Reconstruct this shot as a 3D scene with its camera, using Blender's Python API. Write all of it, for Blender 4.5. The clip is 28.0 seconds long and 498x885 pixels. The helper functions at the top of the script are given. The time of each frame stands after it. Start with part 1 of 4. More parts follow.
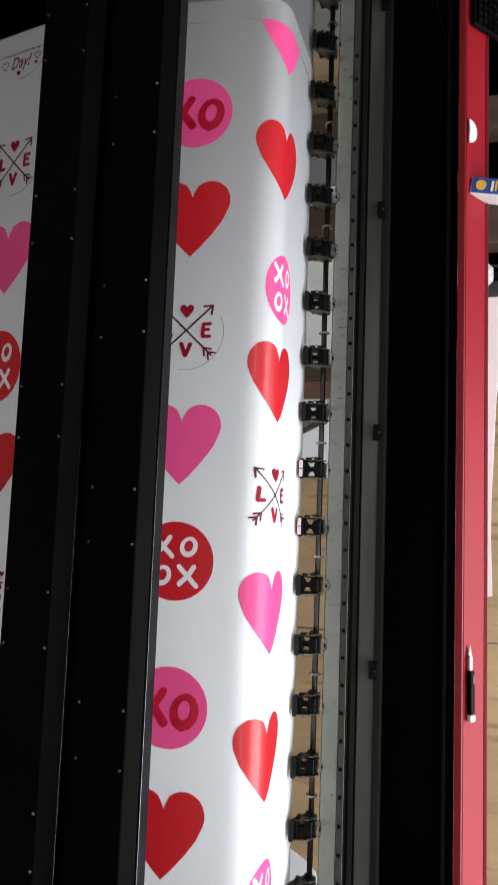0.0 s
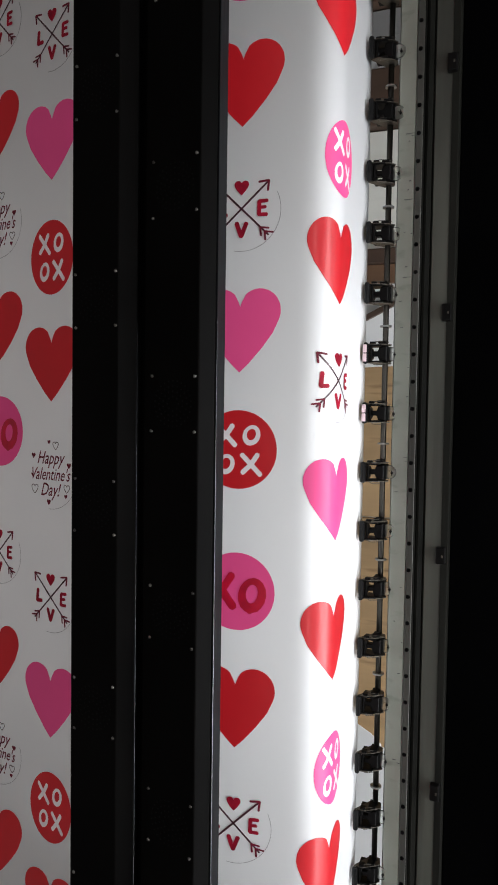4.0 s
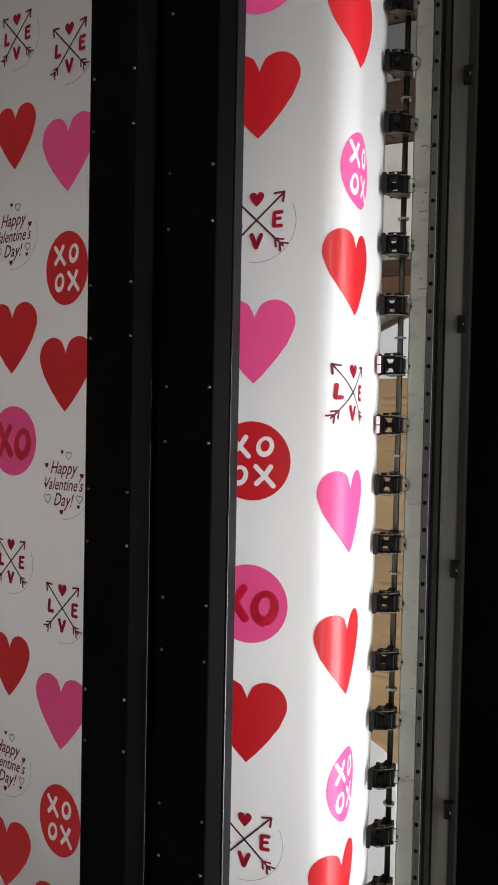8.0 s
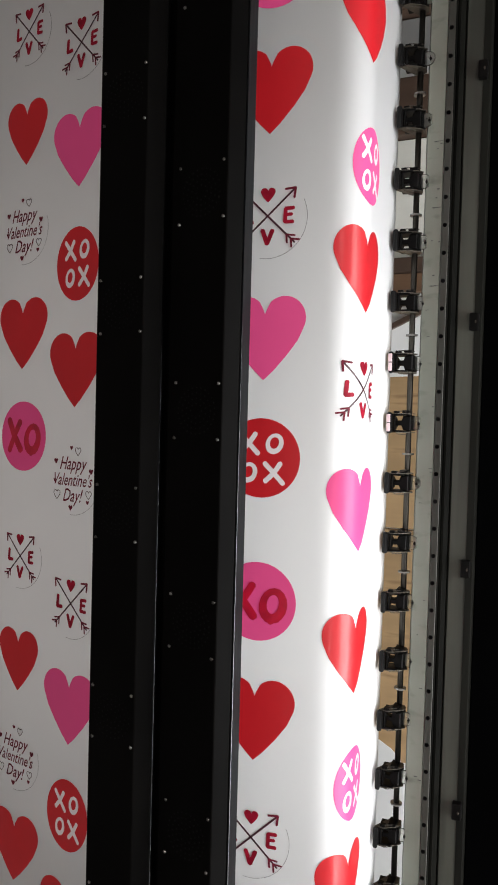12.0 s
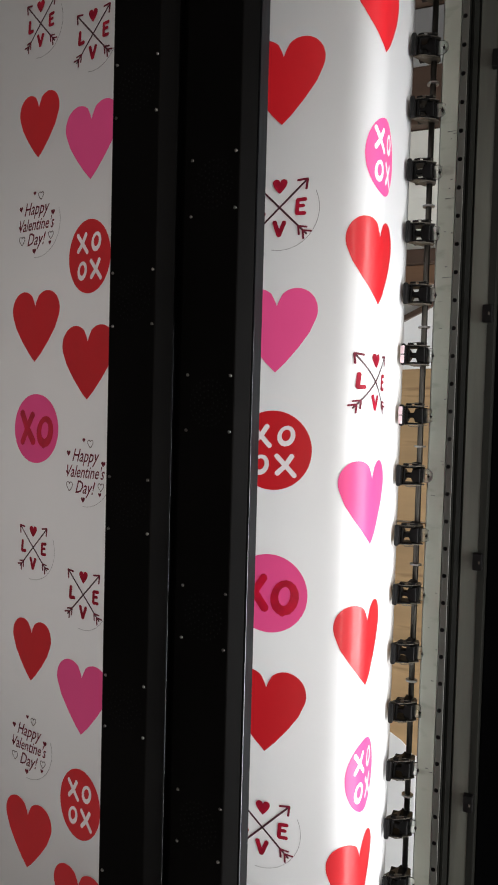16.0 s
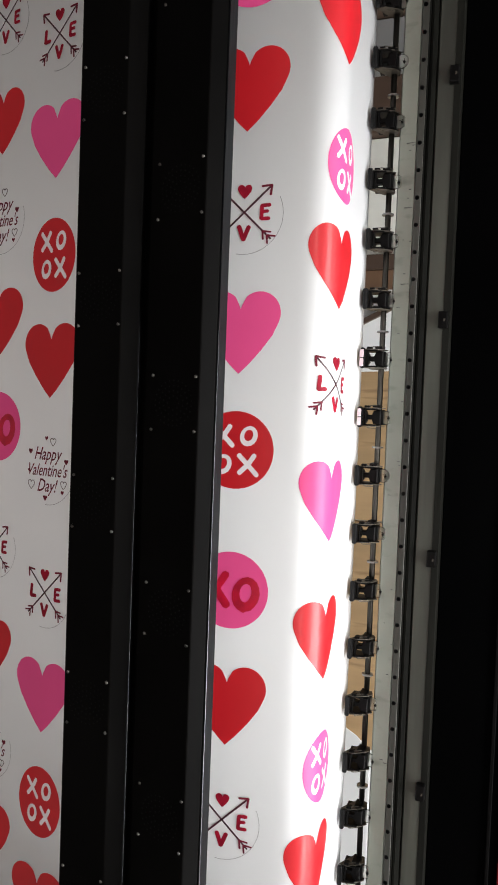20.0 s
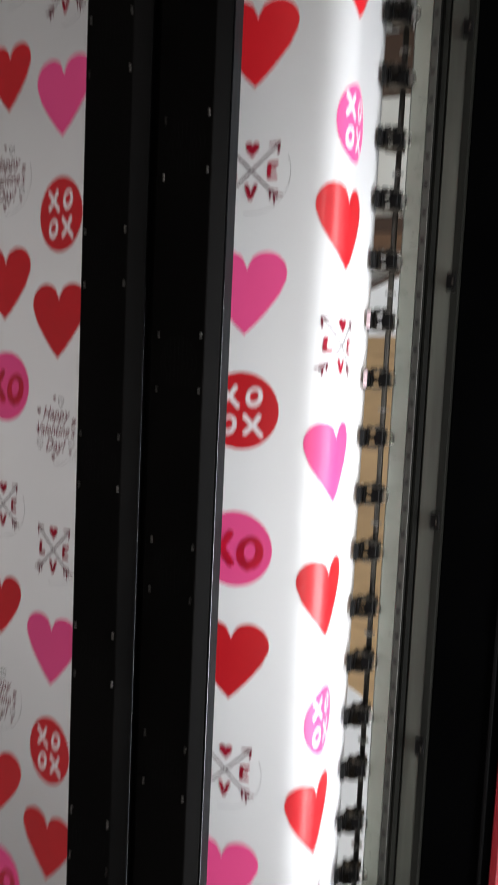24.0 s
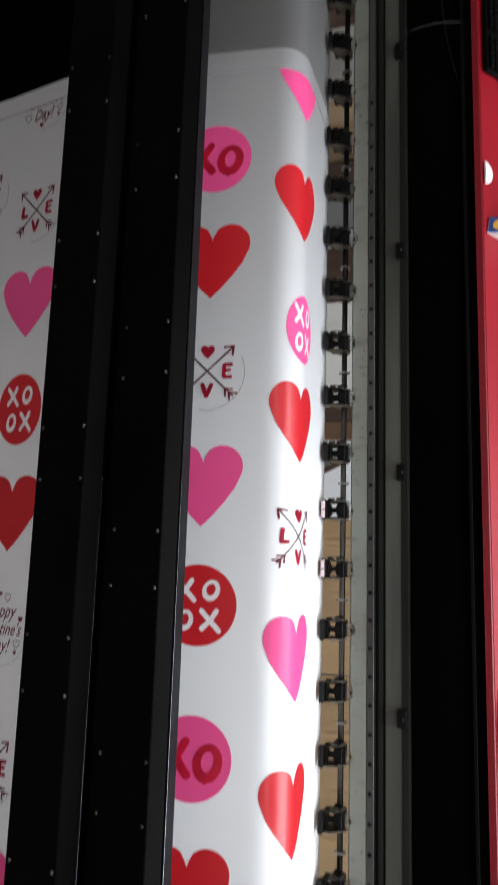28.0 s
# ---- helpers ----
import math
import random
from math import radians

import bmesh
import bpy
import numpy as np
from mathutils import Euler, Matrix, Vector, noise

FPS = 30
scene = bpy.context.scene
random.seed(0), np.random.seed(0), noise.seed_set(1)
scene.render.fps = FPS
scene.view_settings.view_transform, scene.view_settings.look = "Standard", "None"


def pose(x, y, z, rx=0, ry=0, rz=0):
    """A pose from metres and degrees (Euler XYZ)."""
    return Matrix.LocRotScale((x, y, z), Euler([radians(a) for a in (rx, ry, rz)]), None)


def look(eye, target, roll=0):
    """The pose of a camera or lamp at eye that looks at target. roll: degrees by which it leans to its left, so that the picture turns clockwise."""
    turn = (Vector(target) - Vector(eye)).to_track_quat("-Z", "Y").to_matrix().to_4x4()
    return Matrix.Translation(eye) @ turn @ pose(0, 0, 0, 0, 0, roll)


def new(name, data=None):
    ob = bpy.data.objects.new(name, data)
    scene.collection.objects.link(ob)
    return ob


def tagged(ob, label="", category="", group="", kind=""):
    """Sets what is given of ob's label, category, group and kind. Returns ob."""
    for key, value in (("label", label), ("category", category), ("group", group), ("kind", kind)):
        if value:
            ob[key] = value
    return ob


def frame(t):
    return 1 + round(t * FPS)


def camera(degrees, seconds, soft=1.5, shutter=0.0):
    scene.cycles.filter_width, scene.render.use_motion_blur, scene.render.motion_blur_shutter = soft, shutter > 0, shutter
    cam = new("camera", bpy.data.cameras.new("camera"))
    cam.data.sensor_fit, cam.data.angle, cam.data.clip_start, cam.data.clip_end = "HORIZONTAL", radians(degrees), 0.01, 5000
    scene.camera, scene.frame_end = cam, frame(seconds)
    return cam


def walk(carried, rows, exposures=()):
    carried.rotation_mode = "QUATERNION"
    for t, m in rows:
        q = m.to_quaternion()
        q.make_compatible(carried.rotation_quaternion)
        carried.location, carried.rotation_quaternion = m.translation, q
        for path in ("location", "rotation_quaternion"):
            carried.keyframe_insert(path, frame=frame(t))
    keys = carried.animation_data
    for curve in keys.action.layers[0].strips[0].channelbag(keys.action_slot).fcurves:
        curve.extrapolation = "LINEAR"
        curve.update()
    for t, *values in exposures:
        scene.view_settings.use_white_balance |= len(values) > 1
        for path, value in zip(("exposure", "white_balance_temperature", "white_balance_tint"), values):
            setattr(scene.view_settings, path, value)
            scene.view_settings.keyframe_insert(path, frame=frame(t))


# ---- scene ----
cam = camera(38.59, 28.0, soft=1.8, shutter=0.8)

# seconds, x, y, z, and the turn in degrees
PATH = (
    (0, -0.010, -0.014, 1.171, -1.48, -73.82, 97.77),
    (0.5, -0.013, -0.016, 1.169, -3.54, -74.06, 97.27),
    (1, -0.008, -0.015, 1.167, -4.14, -74.21, 95.42),
    (1.5, -0.005, -0.009, 1.163, -4.55, -73.68, 93.53),
    (2, -0.003, -0.012, 1.163, -5.03, -73.27, 92.54),
    (2.5, -0.003, -0.007, 1.161, -6.24, -72.69, 93.24),
    (3, 0.003, -0.006, 1.159, -5.23, -70.90, 92.79),
    (3.5, 0.003, 0.008, 1.161, -4.79, -69.21, 92.53),
    (5.5, 0.004, 0.004, 1.160, -3.62, -69.32, 91.55),
    (6, 0.005, 0.003, 1.160, -3.35, -69.51, 91.58),
    (6.5, 0.005, 0.002, 1.159, -3.94, -69.61, 92.42),
    (7, 0.006, 0.004, 1.161, -4.30, -69.17, 92.80),
    (7.5, 0.003, 0.006, 1.158, -4.55, -68.56, 93.30),
    (8, 0.003, 0.010, 1.155, -4.34, -68.30, 93.06),
    (8.5, 0.004, 0.005, 1.155, -4.58, -68.78, 94.09),
    (9, 0.002, 0.006, 1.157, -5.63, -68.60, 95.06),
    (9.5, -0.001, 0.004, 1.159, -5.98, -68.89, 95.58),
    (10, -0.001, 0.004, 1.158, -6.65, -68.64, 96.08),
    (10.5, 0.000, 0.005, 1.156, -6.31, -68.50, 95.68),
    (11, 0.002, 0.007, 1.156, -5.73, -68.18, 94.93),
    (11.5, 0.003, 0.011, 1.154, -5.66, -67.64, 94.50),
    (12, 0.004, 0.014, 1.155, -5.41, -67.42, 94.01),
    (12.5, 0.006, 0.013, 1.156, -5.82, -67.56, 93.97),
    (14.5, 0.008, 0.011, 1.154, -5.53, -67.74, 93.20),
    (15, 0.008, 0.010, 1.153, -5.65, -67.82, 93.44),
    (15.5, 0.006, 0.010, 1.155, -5.52, -67.85, 93.43),
    (16, 0.005, 0.013, 1.154, -5.81, -66.56, 93.84),
    (16.5, 0.006, 0.015, 1.154, -5.68, -66.56, 93.36),
    (17, 0.003, 0.003, 1.155, -5.85, -67.55, 93.24),
    (17.5, 0.005, -0.003, 1.147, -6.41, -69.94, 94.54),
    (18, 0.007, -0.005, 1.151, -6.54, -70.06, 95.30),
    (18.5, 0.003, -0.004, 1.153, -6.82, -69.62, 95.70),
    (19, 0.003, -0.005, 1.152, -6.92, -69.82, 95.97),
    (19.5, 0.003, -0.006, 1.154, -7.69, -69.73, 96.08),
    (20, 0.004, -0.007, 1.154, -8.20, -69.92, 96.36),
    (20.5, 0.002, -0.017, 1.155, -7.95, -70.29, 96.40),
    (21, 0.002, -0.013, 1.151, -7.85, -69.52, 96.62),
    (21.5, 0.002, -0.010, 1.151, -6.41, -68.95, 95.13),
    (23.5, -0.000, -0.012, 1.151, -7.32, -69.62, 96.42),
    (24, 0.012, -0.011, 1.165, -11.63, -68.91, 97.22),
    (24.5, 0.023, -0.001, 1.159, -17.17, -70.82, 90.96),
    (25, 0.023, -0.006, 1.164, -17.45, -71.12, 89.25),
    (25.2, 0.020, -0.008, 1.163, -14.90, -71.55, 89.40),
    (25.5, 0.016, -0.011, 1.161, -13.13, -72.17, 89.66),
    (26, 0.004, -0.018, 1.167, -7.75, -72.00, 90.17),
    (26.5, -0.003, -0.025, 1.168, -2.12, -71.21, 92.87),
    (27, -0.014, -0.017, 1.170, 6.23, -72.08, 93.15),
    (27.5, -0.012, -0.012, 1.156, 6.94, -73.04, 95.55),
    (28, -0.007, -0.007, 1.155, 3.64, -72.85, 96.08),
)
EXPOSURES = ((0.0, -0.57, 6250, 10),
             (2.0, -0.63, 6250, 10),
             (3.3, -0.69, 6300, 10),
             (5.5, -0.46, 6650, 10),
             (12.0, -0.43, 6650, 10),
             (16.0, -0.38, 6650, 10),
             (19.0, -0.26, 6650, 10),
             (23.5, -0.21, 6600, 10),
             (24.6, -0.48, 6250, 10),
             (26.0, -0.61, 6250, 10),
             (27.0, -0.57, 6250, 10),
             (28.0, -0.57, 6250, 10))
walk(cam, [(t, pose(x, y, z, a, b, c)) for t, x, y, z, a, b, c in PATH], EXPOSURES)

# ---- world and lamps ----
world = bpy.data.worlds.new("world")
scene.world = world
world.use_nodes = True
world.node_tree.nodes["Background"].inputs[0].default_value = (0.75, 0.85, 1.0, 1)
world.node_tree.nodes["Background"].inputs[1].default_value = 0.25


def area_lamp(name, eye, target, sx, sy, watts, colour):
    data = bpy.data.lights.new(name, "AREA")
    data.shape, data.size, data.size_y, data.energy, data.color = "RECTANGLE", sx, sy, watts, colour
    ob = new(name, data)
    ob.matrix_world = look(eye, target)
    return ob


# tube fixtures under the ceiling, in front of the printer, and an added daylight fill behind it
area_lamp("lamp_tube_near", (0.62, 0.42, 2.66), (0.62, 0.42, 0), 2.9, 0.55, 54, (0.95, 0.98, 1.0))
area_lamp("lamp_tube_far", (0.15, -2.40, 2.66), (0.15, -2.40, 0), 3.6, 0.40, 79, (1.0, 0.905, 0.88))
area_lamp("lamp_tube_rear", (0.60, 1.06, 2.66), (0.60, 1.06, 0), 1.8, 0.40, 38, (0.97, 0.95, 1.0))
# added fill light from the back, no known source
area_lamp("lamp_window", (2.6, 3.34, 2.0), (2.6, 0, 1.5), 1.4, 0.9, 30, (1.0, 0.98, 0.95))


# ---- materials ----
def material(name, colour, rough=0.5, metal=0.0, vary=0.12, scale=12.0, grain=180.0, bump=0.15, coat=0.0,
             stain=None, stain_scale=4.0, stain_cut=(0.55, 0.7), stretch=(1, 1, 1), spec=0.5, per_object=0.0, rvar=0.08):
    m = bpy.data.materials.new(name)
    m.use_nodes = True
    nt = m.node_tree
    N, L = nt.nodes, nt.links
    bsdf = N["Principled BSDF"]
    tex = N.new("ShaderNodeTexCoord")
    mp = N.new("ShaderNodeMapping")
    mp.inputs["Scale"].default_value = stretch
    L.new(tex.outputs["Object"], mp.inputs[0])

    def noise_tex(s, detail):
        n = N.new("ShaderNodeTexNoise")
        n.inputs["Scale"].default_value, n.inputs["Detail"].default_value = s, detail
        L.new(mp.outputs[0], n.inputs["Vector"])
        return n

    big, fine = noise_tex(scale, 4), noise_tex(grain, 3)
    ramp = N.new("ShaderNodeValToRGB")
    a, b = ramp.color_ramp.elements
    a.position, b.position = 0.3, 0.7
    a.color = (*[c * (1 - vary) for c in colour], 1)
    b.color = (*[min(1, c * (1 + vary)) for c in colour], 1)
    L.new(big.outputs[0], ramp.inputs[0])
    out = ramp.outputs[0]
    if stain:
        spot = noise_tex(stain_scale, 6)
        cut = N.new("ShaderNodeMapRange")
        cut.inputs["From Min"].default_value, cut.inputs["From Max"].default_value = stain_cut
        L.new(spot.outputs[0], cut.inputs["Value"])
        mix = N.new("ShaderNodeMix")
        mix.data_type = "RGBA"
        L.new(cut.outputs[0], mix.inputs["Factor"])
        L.new(out, mix.inputs["A"])
        mix.inputs["B"].default_value = (*stain, 1)
        out = mix.outputs["Result"]
    if per_object:
        info = N.new("ShaderNodeObjectInfo")
        hsv = N.new("ShaderNodeHueSaturation")
        mr = N.new("ShaderNodeMapRange")
        mr.inputs["To Min"].default_value, mr.inputs["To Max"].default_value = 1 - per_object, 1 + per_object
        L.new(info.outputs["Random"], mr.inputs["Value"])
        L.new(mr.outputs[0], hsv.inputs["Value"])
        L.new(out, hsv.inputs["Color"])
        out = hsv.outputs[0]
    L.new(out, bsdf.inputs["Base Color"])
    rr = N.new("ShaderNodeMapRange")
    rr.inputs["To Min"].default_value, rr.inputs["To Max"].default_value = max(0.03, rough - rvar), min(1, rough + rvar)
    L.new(fine.outputs[0], rr.inputs["Value"])
    L.new(rr.outputs[0], bsdf.inputs["Roughness"])
    bsdf.inputs["Metallic"].default_value = metal
    bsdf.inputs["Specular IOR Level"].default_value = spec
    if coat:
        bsdf.inputs["Coat Weight"].default_value, bsdf.inputs["Coat Roughness"].default_value = coat, 0.15
    if bump:
        bm_ = N.new("ShaderNodeBump")
        bm_.inputs["Strength"].default_value, bm_.inputs["Distance"].default_value = bump, 0.001
        L.new(fine.outputs[0], bm_.inputs["Height"])
        L.new(bm_.outputs[0], bsdf.inputs["Normal"])
    return m


def glow(name, colour, strength):
    m = bpy.data.materials.new(name)
    m.use_nodes = True
    b = m.node_tree.nodes["Principled BSDF"]
    b.inputs["Base Color"].default_value = (*colour, 1)
    b.inputs["Emission Color"].default_value, b.inputs["Emission Strength"].default_value = (*colour, 1), strength
    return m


VINYL = material("white_vinyl", (0.80, 0.81, 0.82), 0.38, vary=0.012, scale=3, grain=600, bump=0.0, coat=0.22, rvar=0.01)
INK_RED = material("red_ink", (0.52, 0.008, 0.015), 0.42, vary=0.05, scale=6, grain=600, bump=0.0, coat=0.15, rvar=0.01)
INK_PINK = material("pink_ink", (0.78, 0.078, 0.26), 0.46, vary=0.05, scale=6, grain=600, bump=0.0, spec=0.3, coat=0.08, rvar=0.01)
INK_DARK = material("dark_red_ink", (0.47, 0.005, 0.030), 0.36, vary=0.25, scale=45, bump=0.0, coat=0.3, rvar=0.02)
INK_LETTER = material("crimson_ink", (0.27, 0.006, 0.022), 0.5, vary=0.35, scale=60, bump=0.0, spec=0.15, rvar=0.02)
INK_WINE = material("wine_ink", (0.13, 0.008, 0.022), 0.45, vary=0.35, scale=60, bump=0.03, spec=0.2)
INK_BROWN = material("dark_brown_ink", (0.05, 0.014, 0.022), 0.35, vary=0.5, scale=60, bump=0.03)
INK_WHITE = material("unprinted_white", (0.78, 0.74, 0.76), 0.36, vary=0.02, bump=0.0, coat=0.25, rvar=0.01)
INK_GREY = material("pale_grey_ink", (0.27, 0.26, 0.27), 0.35, vary=0.2, bump=0.0)
BLACK_METAL = material("black_anodised_metal", (0.0022, 0.0020, 0.0019), 0.5, vary=0.3, scale=9, grain=400, bump=0.06, spec=0.032,
                       stain=(0.0020, 0.0020, 0.0021), stain_scale=14, stain_cut=(0.66, 0.8))
BLACK_EDGE = material("slate_black_rim", (0.0038, 0.0046, 0.0056), 0.5, vary=0.2, scale=20, bump=0.05, stretch=(0.1, 1, 1), spec=0.10)
EDGE_BRIGHT = material("bright_edge_metal", (0.13, 0.135, 0.145), 0.4, 1.0, vary=0.4, scale=20, bump=0.0, stretch=(0.1, 1, 1))
EDGE_GREY = material("dull_dark_edge_strip", (0.0022, 0.0020, 0.0021), 0.6, vary=0.2, scale=20, bump=0.05, stretch=(0.1, 1, 1), spec=0.05)
GRILLE = material("drilled_hole_rims", (0.0024, 0.0024, 0.0026), 0.5, vary=0.8, scale=25, bump=0.0, spec=0.1)
BLACK_PAINT = material("matt_black_paint", (0.0008, 0.0008, 0.0009), 0.85, vary=0.3, scale=6, bump=0.1, spec=0.008)
BLACK_PLASTIC = material("black_plastic", (0.0022, 0.0020, 0.0020), 0.42, vary=0.3, scale=40, bump=0.1, per_object=0.3, spec=0.09)
STEEL = material("screw_steel", (0.30, 0.30, 0.29), 0.3, 1.0, vary=0.15, scale=60, bump=0.05)
SCREW = material("dulled_screw_steel", (0.20, 0.19, 0.18), 0.28, 1.0, vary=0.3, scale=60, bump=0.05, per_object=0.6)
CLIP_STEEL = material("tarnished_spring_steel", (0.085, 0.075, 0.062), 0.4, 0.8, vary=0.35, scale=60, bump=0.05)
CLIP_DIAL = material("clear_plate_rim", (0.045, 0.047, 0.042), 0.4, 0.15, vary=0.3, scale=90, bump=0.05)
CLIP_FRONT = material("dark_grey_rubber", (0.0034, 0.0033, 0.0035), 0.4, vary=0.5, scale=60, bump=0.15, spec=0.2)
CLEAR = material("scuffed_clear_plastic", (0.86, 0.87, 0.84), 0.3, vary=0.03, scale=60, bump=0.0, spec=0.3)
CLEAR.node_tree.nodes["Principled BSDF"].inputs["Transmission Weight"].default_value = 0.95
CLEAR.node_tree.nodes["Principled BSDF"].inputs["IOR"].default_value = 1.12
SHAFT = material("dull_steel_shaft", (0.065, 0.060, 0.053), 0.38, 1.0, vary=0.3, scale=25, bump=0.1, stretch=(1, 6, 6))
APRON = material("brushed_grey_metal", (0.42, 0.42, 0.42), 0.33, 0.45, vary=0.05, scale=6, grain=120, bump=0.02, stretch=(0.15, 1, 1))
BEAM = material("pale_green_grey_beam", (0.245, 0.262, 0.222), 0.5, vary=0.12, scale=7, bump=0.15, spec=0.3,
                stain=(0.115, 0.120, 0.100), stain_scale=42, stain_cut=(0.56, 0.76), stretch=(1, 0.5, 0.5))
INK_MARK = material("dried_ink", (0.06, 0.062, 0.06), 0.6, vary=0.4, scale=80, bump=0.0)
RAIL = material("grey_guide_rail", (0.056, 0.057, 0.050), 0.4, 0.5, vary=0.25, scale=14, bump=0.1, stretch=(0.2, 1, 1))
ALU = material("grey_aluminium_rail", (0.050, 0.053, 0.043), 0.5, 0.2, vary=0.25, scale=60, bump=0.12, stretch=(0.06, 1, 1),
               stain=(0.026, 0.0275, 0.022), stain_scale=40, stain_cut=(0.50, 0.70))
RAIL_TOP = material("dark_rail_strip", (0.0055, 0.0055, 0.0044), 0.6, vary=0.5, scale=50, bump=0.12, stretch=(0.06, 1, 1), spec=0.05)
RED_PAINT = material("red_powder_coat", (0.27, 0.006, 0.014), 0.48, vary=0.06, scale=5, grain=500, bump=0.08, spec=0.30)
RED_DARK = material("darker_red_lip", (0.16, 0.004, 0.008), 0.45, vary=0.1, scale=6, bump=0.1, spec=0.3)
WHITE_PAINT = material("white_wall_paint", (0.72, 0.71, 0.67), 0.8, vary=0.05, scale=2, bump=0.2, stain=(0.55, 0.54, 0.5), stain_scale=1.7)
WHITE_BOARD = material("white_board", (0.78, 0.79, 0.78), 0.6, vary=0.04, scale=3, bump=0.1)
WOOD = material("pale_plywood", (0.40, 0.265, 0.135), 0.6, vary=0.18, scale=3.0, grain=90, bump=0.2, stretch=(7, 7, 0.7),
                stain=(0.17, 0.10, 0.05), stain_scale=6, stain_cut=(0.58, 0.74))
# brown of the post's lit side, the light put into the colour
LIT_BROWN_WOOD = material("lit_brown_wood", (0.16, 0.088, 0.048), 0.6, vary=0.2, scale=3, bump=0.2, stretch=(7, 7, 0.7))
GREY_BOARD = material("dull_grey_board", (0.22, 0.215, 0.21), 0.7, vary=0.1, scale=4, bump=0.1)
CREAM_BOARD = material("cream_white_board", (0.76, 0.75, 0.68), 0.7, vary=0.05, scale=9, bump=0.3, stain=(0.62, 0.60, 0.52), stain_scale=7)
DARK_WOOD = material("dark_brown_wood", (0.075, 0.045, 0.030), 0.6, vary=0.25, scale=3, bump=0.2, stretch=(7, 7, 0.7))
CARDBOARD = material("brown_cardboard", (0.50, 0.35, 0.21), 0.8, vary=0.08, scale=5, bump=0.15, stain=(0.40, 0.27, 0.16), stain_scale=4)
CONCRETE = material("grey_concrete", (0.11, 0.10, 0.095), 0.8, vary=0.15, scale=2, bump=0.4, stain=(0.06, 0.055, 0.05), stain_scale=1.5)
CEILING = material("white_ceiling_paint", (0.75, 0.75, 0.73), 0.85, vary=0.04, scale=2, bump=0.2)
PLASTIC_WHITE = material("white_plastic", (0.72, 0.72, 0.70), 0.35, vary=0.04, bump=0.05)
PLASTIC_GREY = material("grey_plastic", (0.038, 0.036, 0.035), 0.4, vary=0.35, scale=30, bump=0.1)
PLASTIC_PINK = material("pale_pink_plastic", (0.70, 0.52, 0.56), 0.4, vary=0.05, bump=0.05)
PURPLE_GREY = material("smoked_grey_cover", (0.024, 0.020, 0.021), 0.35, vary=0.6, scale=14, bump=0.1)
BLUE_CARD = material("blue_printed_card", (0.020, 0.070, 0.28), 0.45, vary=0.1, scale=20, bump=0.05)
YELLOW = material("yellow_print", (0.80, 0.42, 0.05), 0.45, vary=0.1, bump=0.0)
BRASS = material("yellow_brass", (0.62, 0.45, 0.14), 0.35, 0.8, vary=0.2, bump=0.05)
BROWN_CLOTH = material("dark_brown_cloth", (0.030, 0.024, 0.020), 0.9, vary=0.4, scale=16, bump=0.4)
BLUE_CLOTH = material("blue_cloth", (0.045, 0.105, 0.16), 0.9, vary=0.6, scale=16, bump=0.4)
TAN_CLOTH = material("tan_cloth", (0.13, 0.085, 0.058), 0.9, vary=0.4, scale=16, bump=0.4)
LED_BLUE = glow("blue_led", (0.03, 0.10, 1.0), 9)
TUBE_GLOW = glow("lit_diffuser", (0.93, 0.98, 1.0), 4)


# ---- builders ----
def empty(name, place=(0, 0, 0)):
    ob = new(name)
    ob.matrix_world = Matrix.Translation(place)
    return ob


def mesh_of(name, bm, mat, smooth=False):
    me = bpy.data.meshes.new(name)
    bm.normal_update()
    bm.to_mesh(me)
    bm.free()
    me.materials.append(mat)
    if smooth:
        me.polygons.foreach_set("use_smooth", [True] * len(me.polygons))
    return me


def part(name, bm, mat, parent=None, label="", smooth=False):
    ob = new(name, mesh_of(name, bm, mat, smooth))
    if parent:
        ob.parent = parent
        ob.matrix_parent_inverse = parent.matrix_world.inverted()
    if label:
        tagged(ob, label)
    return ob


def again(name, me, parent, m):
    """Another object on the same mesh, under parent."""
    ob = new(name, me)
    ob.parent = parent
    ob.matrix_parent_inverse = parent.matrix_world.inverted()
    ob.matrix_basis = m
    return ob


def box(x0, x1, y0, y1, z0, z1, bevel=0.0, bm=None):
    bm = bm or bmesh.new()
    c = ((x0 + x1) / 2, (y0 + y1) / 2, (z0 + z1) / 2)
    made = bmesh.ops.create_cube(bm, size=1, matrix=Matrix.LocRotScale(c, None, (abs(x1 - x0), abs(y1 - y0), abs(z1 - z0))))
    if bevel:
        es = {e for v in made["verts"] for e in v.link_edges}
        bmesh.ops.bevel(bm, geom=list(es), offset=bevel, segments=2, affect="EDGES", profile=0.5)
    return bm


def prism(points, x0, x1, bm=None):
    """A closed outline of (y, z) drawn out along x."""
    bm = bm or bmesh.new()
    a = [bm.verts.new((x0, y, z)) for y, z in points]
    b = [bm.verts.new((x1, y, z)) for y, z in points]
    n = len(points)
    for i in range(n):
        bm.faces.new((a[i], a[(i + 1) % n], b[(i + 1) % n], b[i]))
    bm.faces.new(a[::-1])
    bm.faces.new(b)
    bmesh.ops.recalc_face_normals(bm, faces=bm.faces)
    return bm


def rod(a, b, r, seg=10, bm=None, r2=None):
    bm = bm or bmesh.new()
    a, b = Vector(a), Vector(b)
    m = Matrix.Translation((a + b) / 2) @ (b - a).to_track_quat("Z", "Y").to_matrix().to_4x4()
    bmesh.ops.create_cone(bm, cap_ends=True, segments=seg, radius1=r, radius2=r if r2 is None else r2, depth=(b - a).length, matrix=m)
    return bm


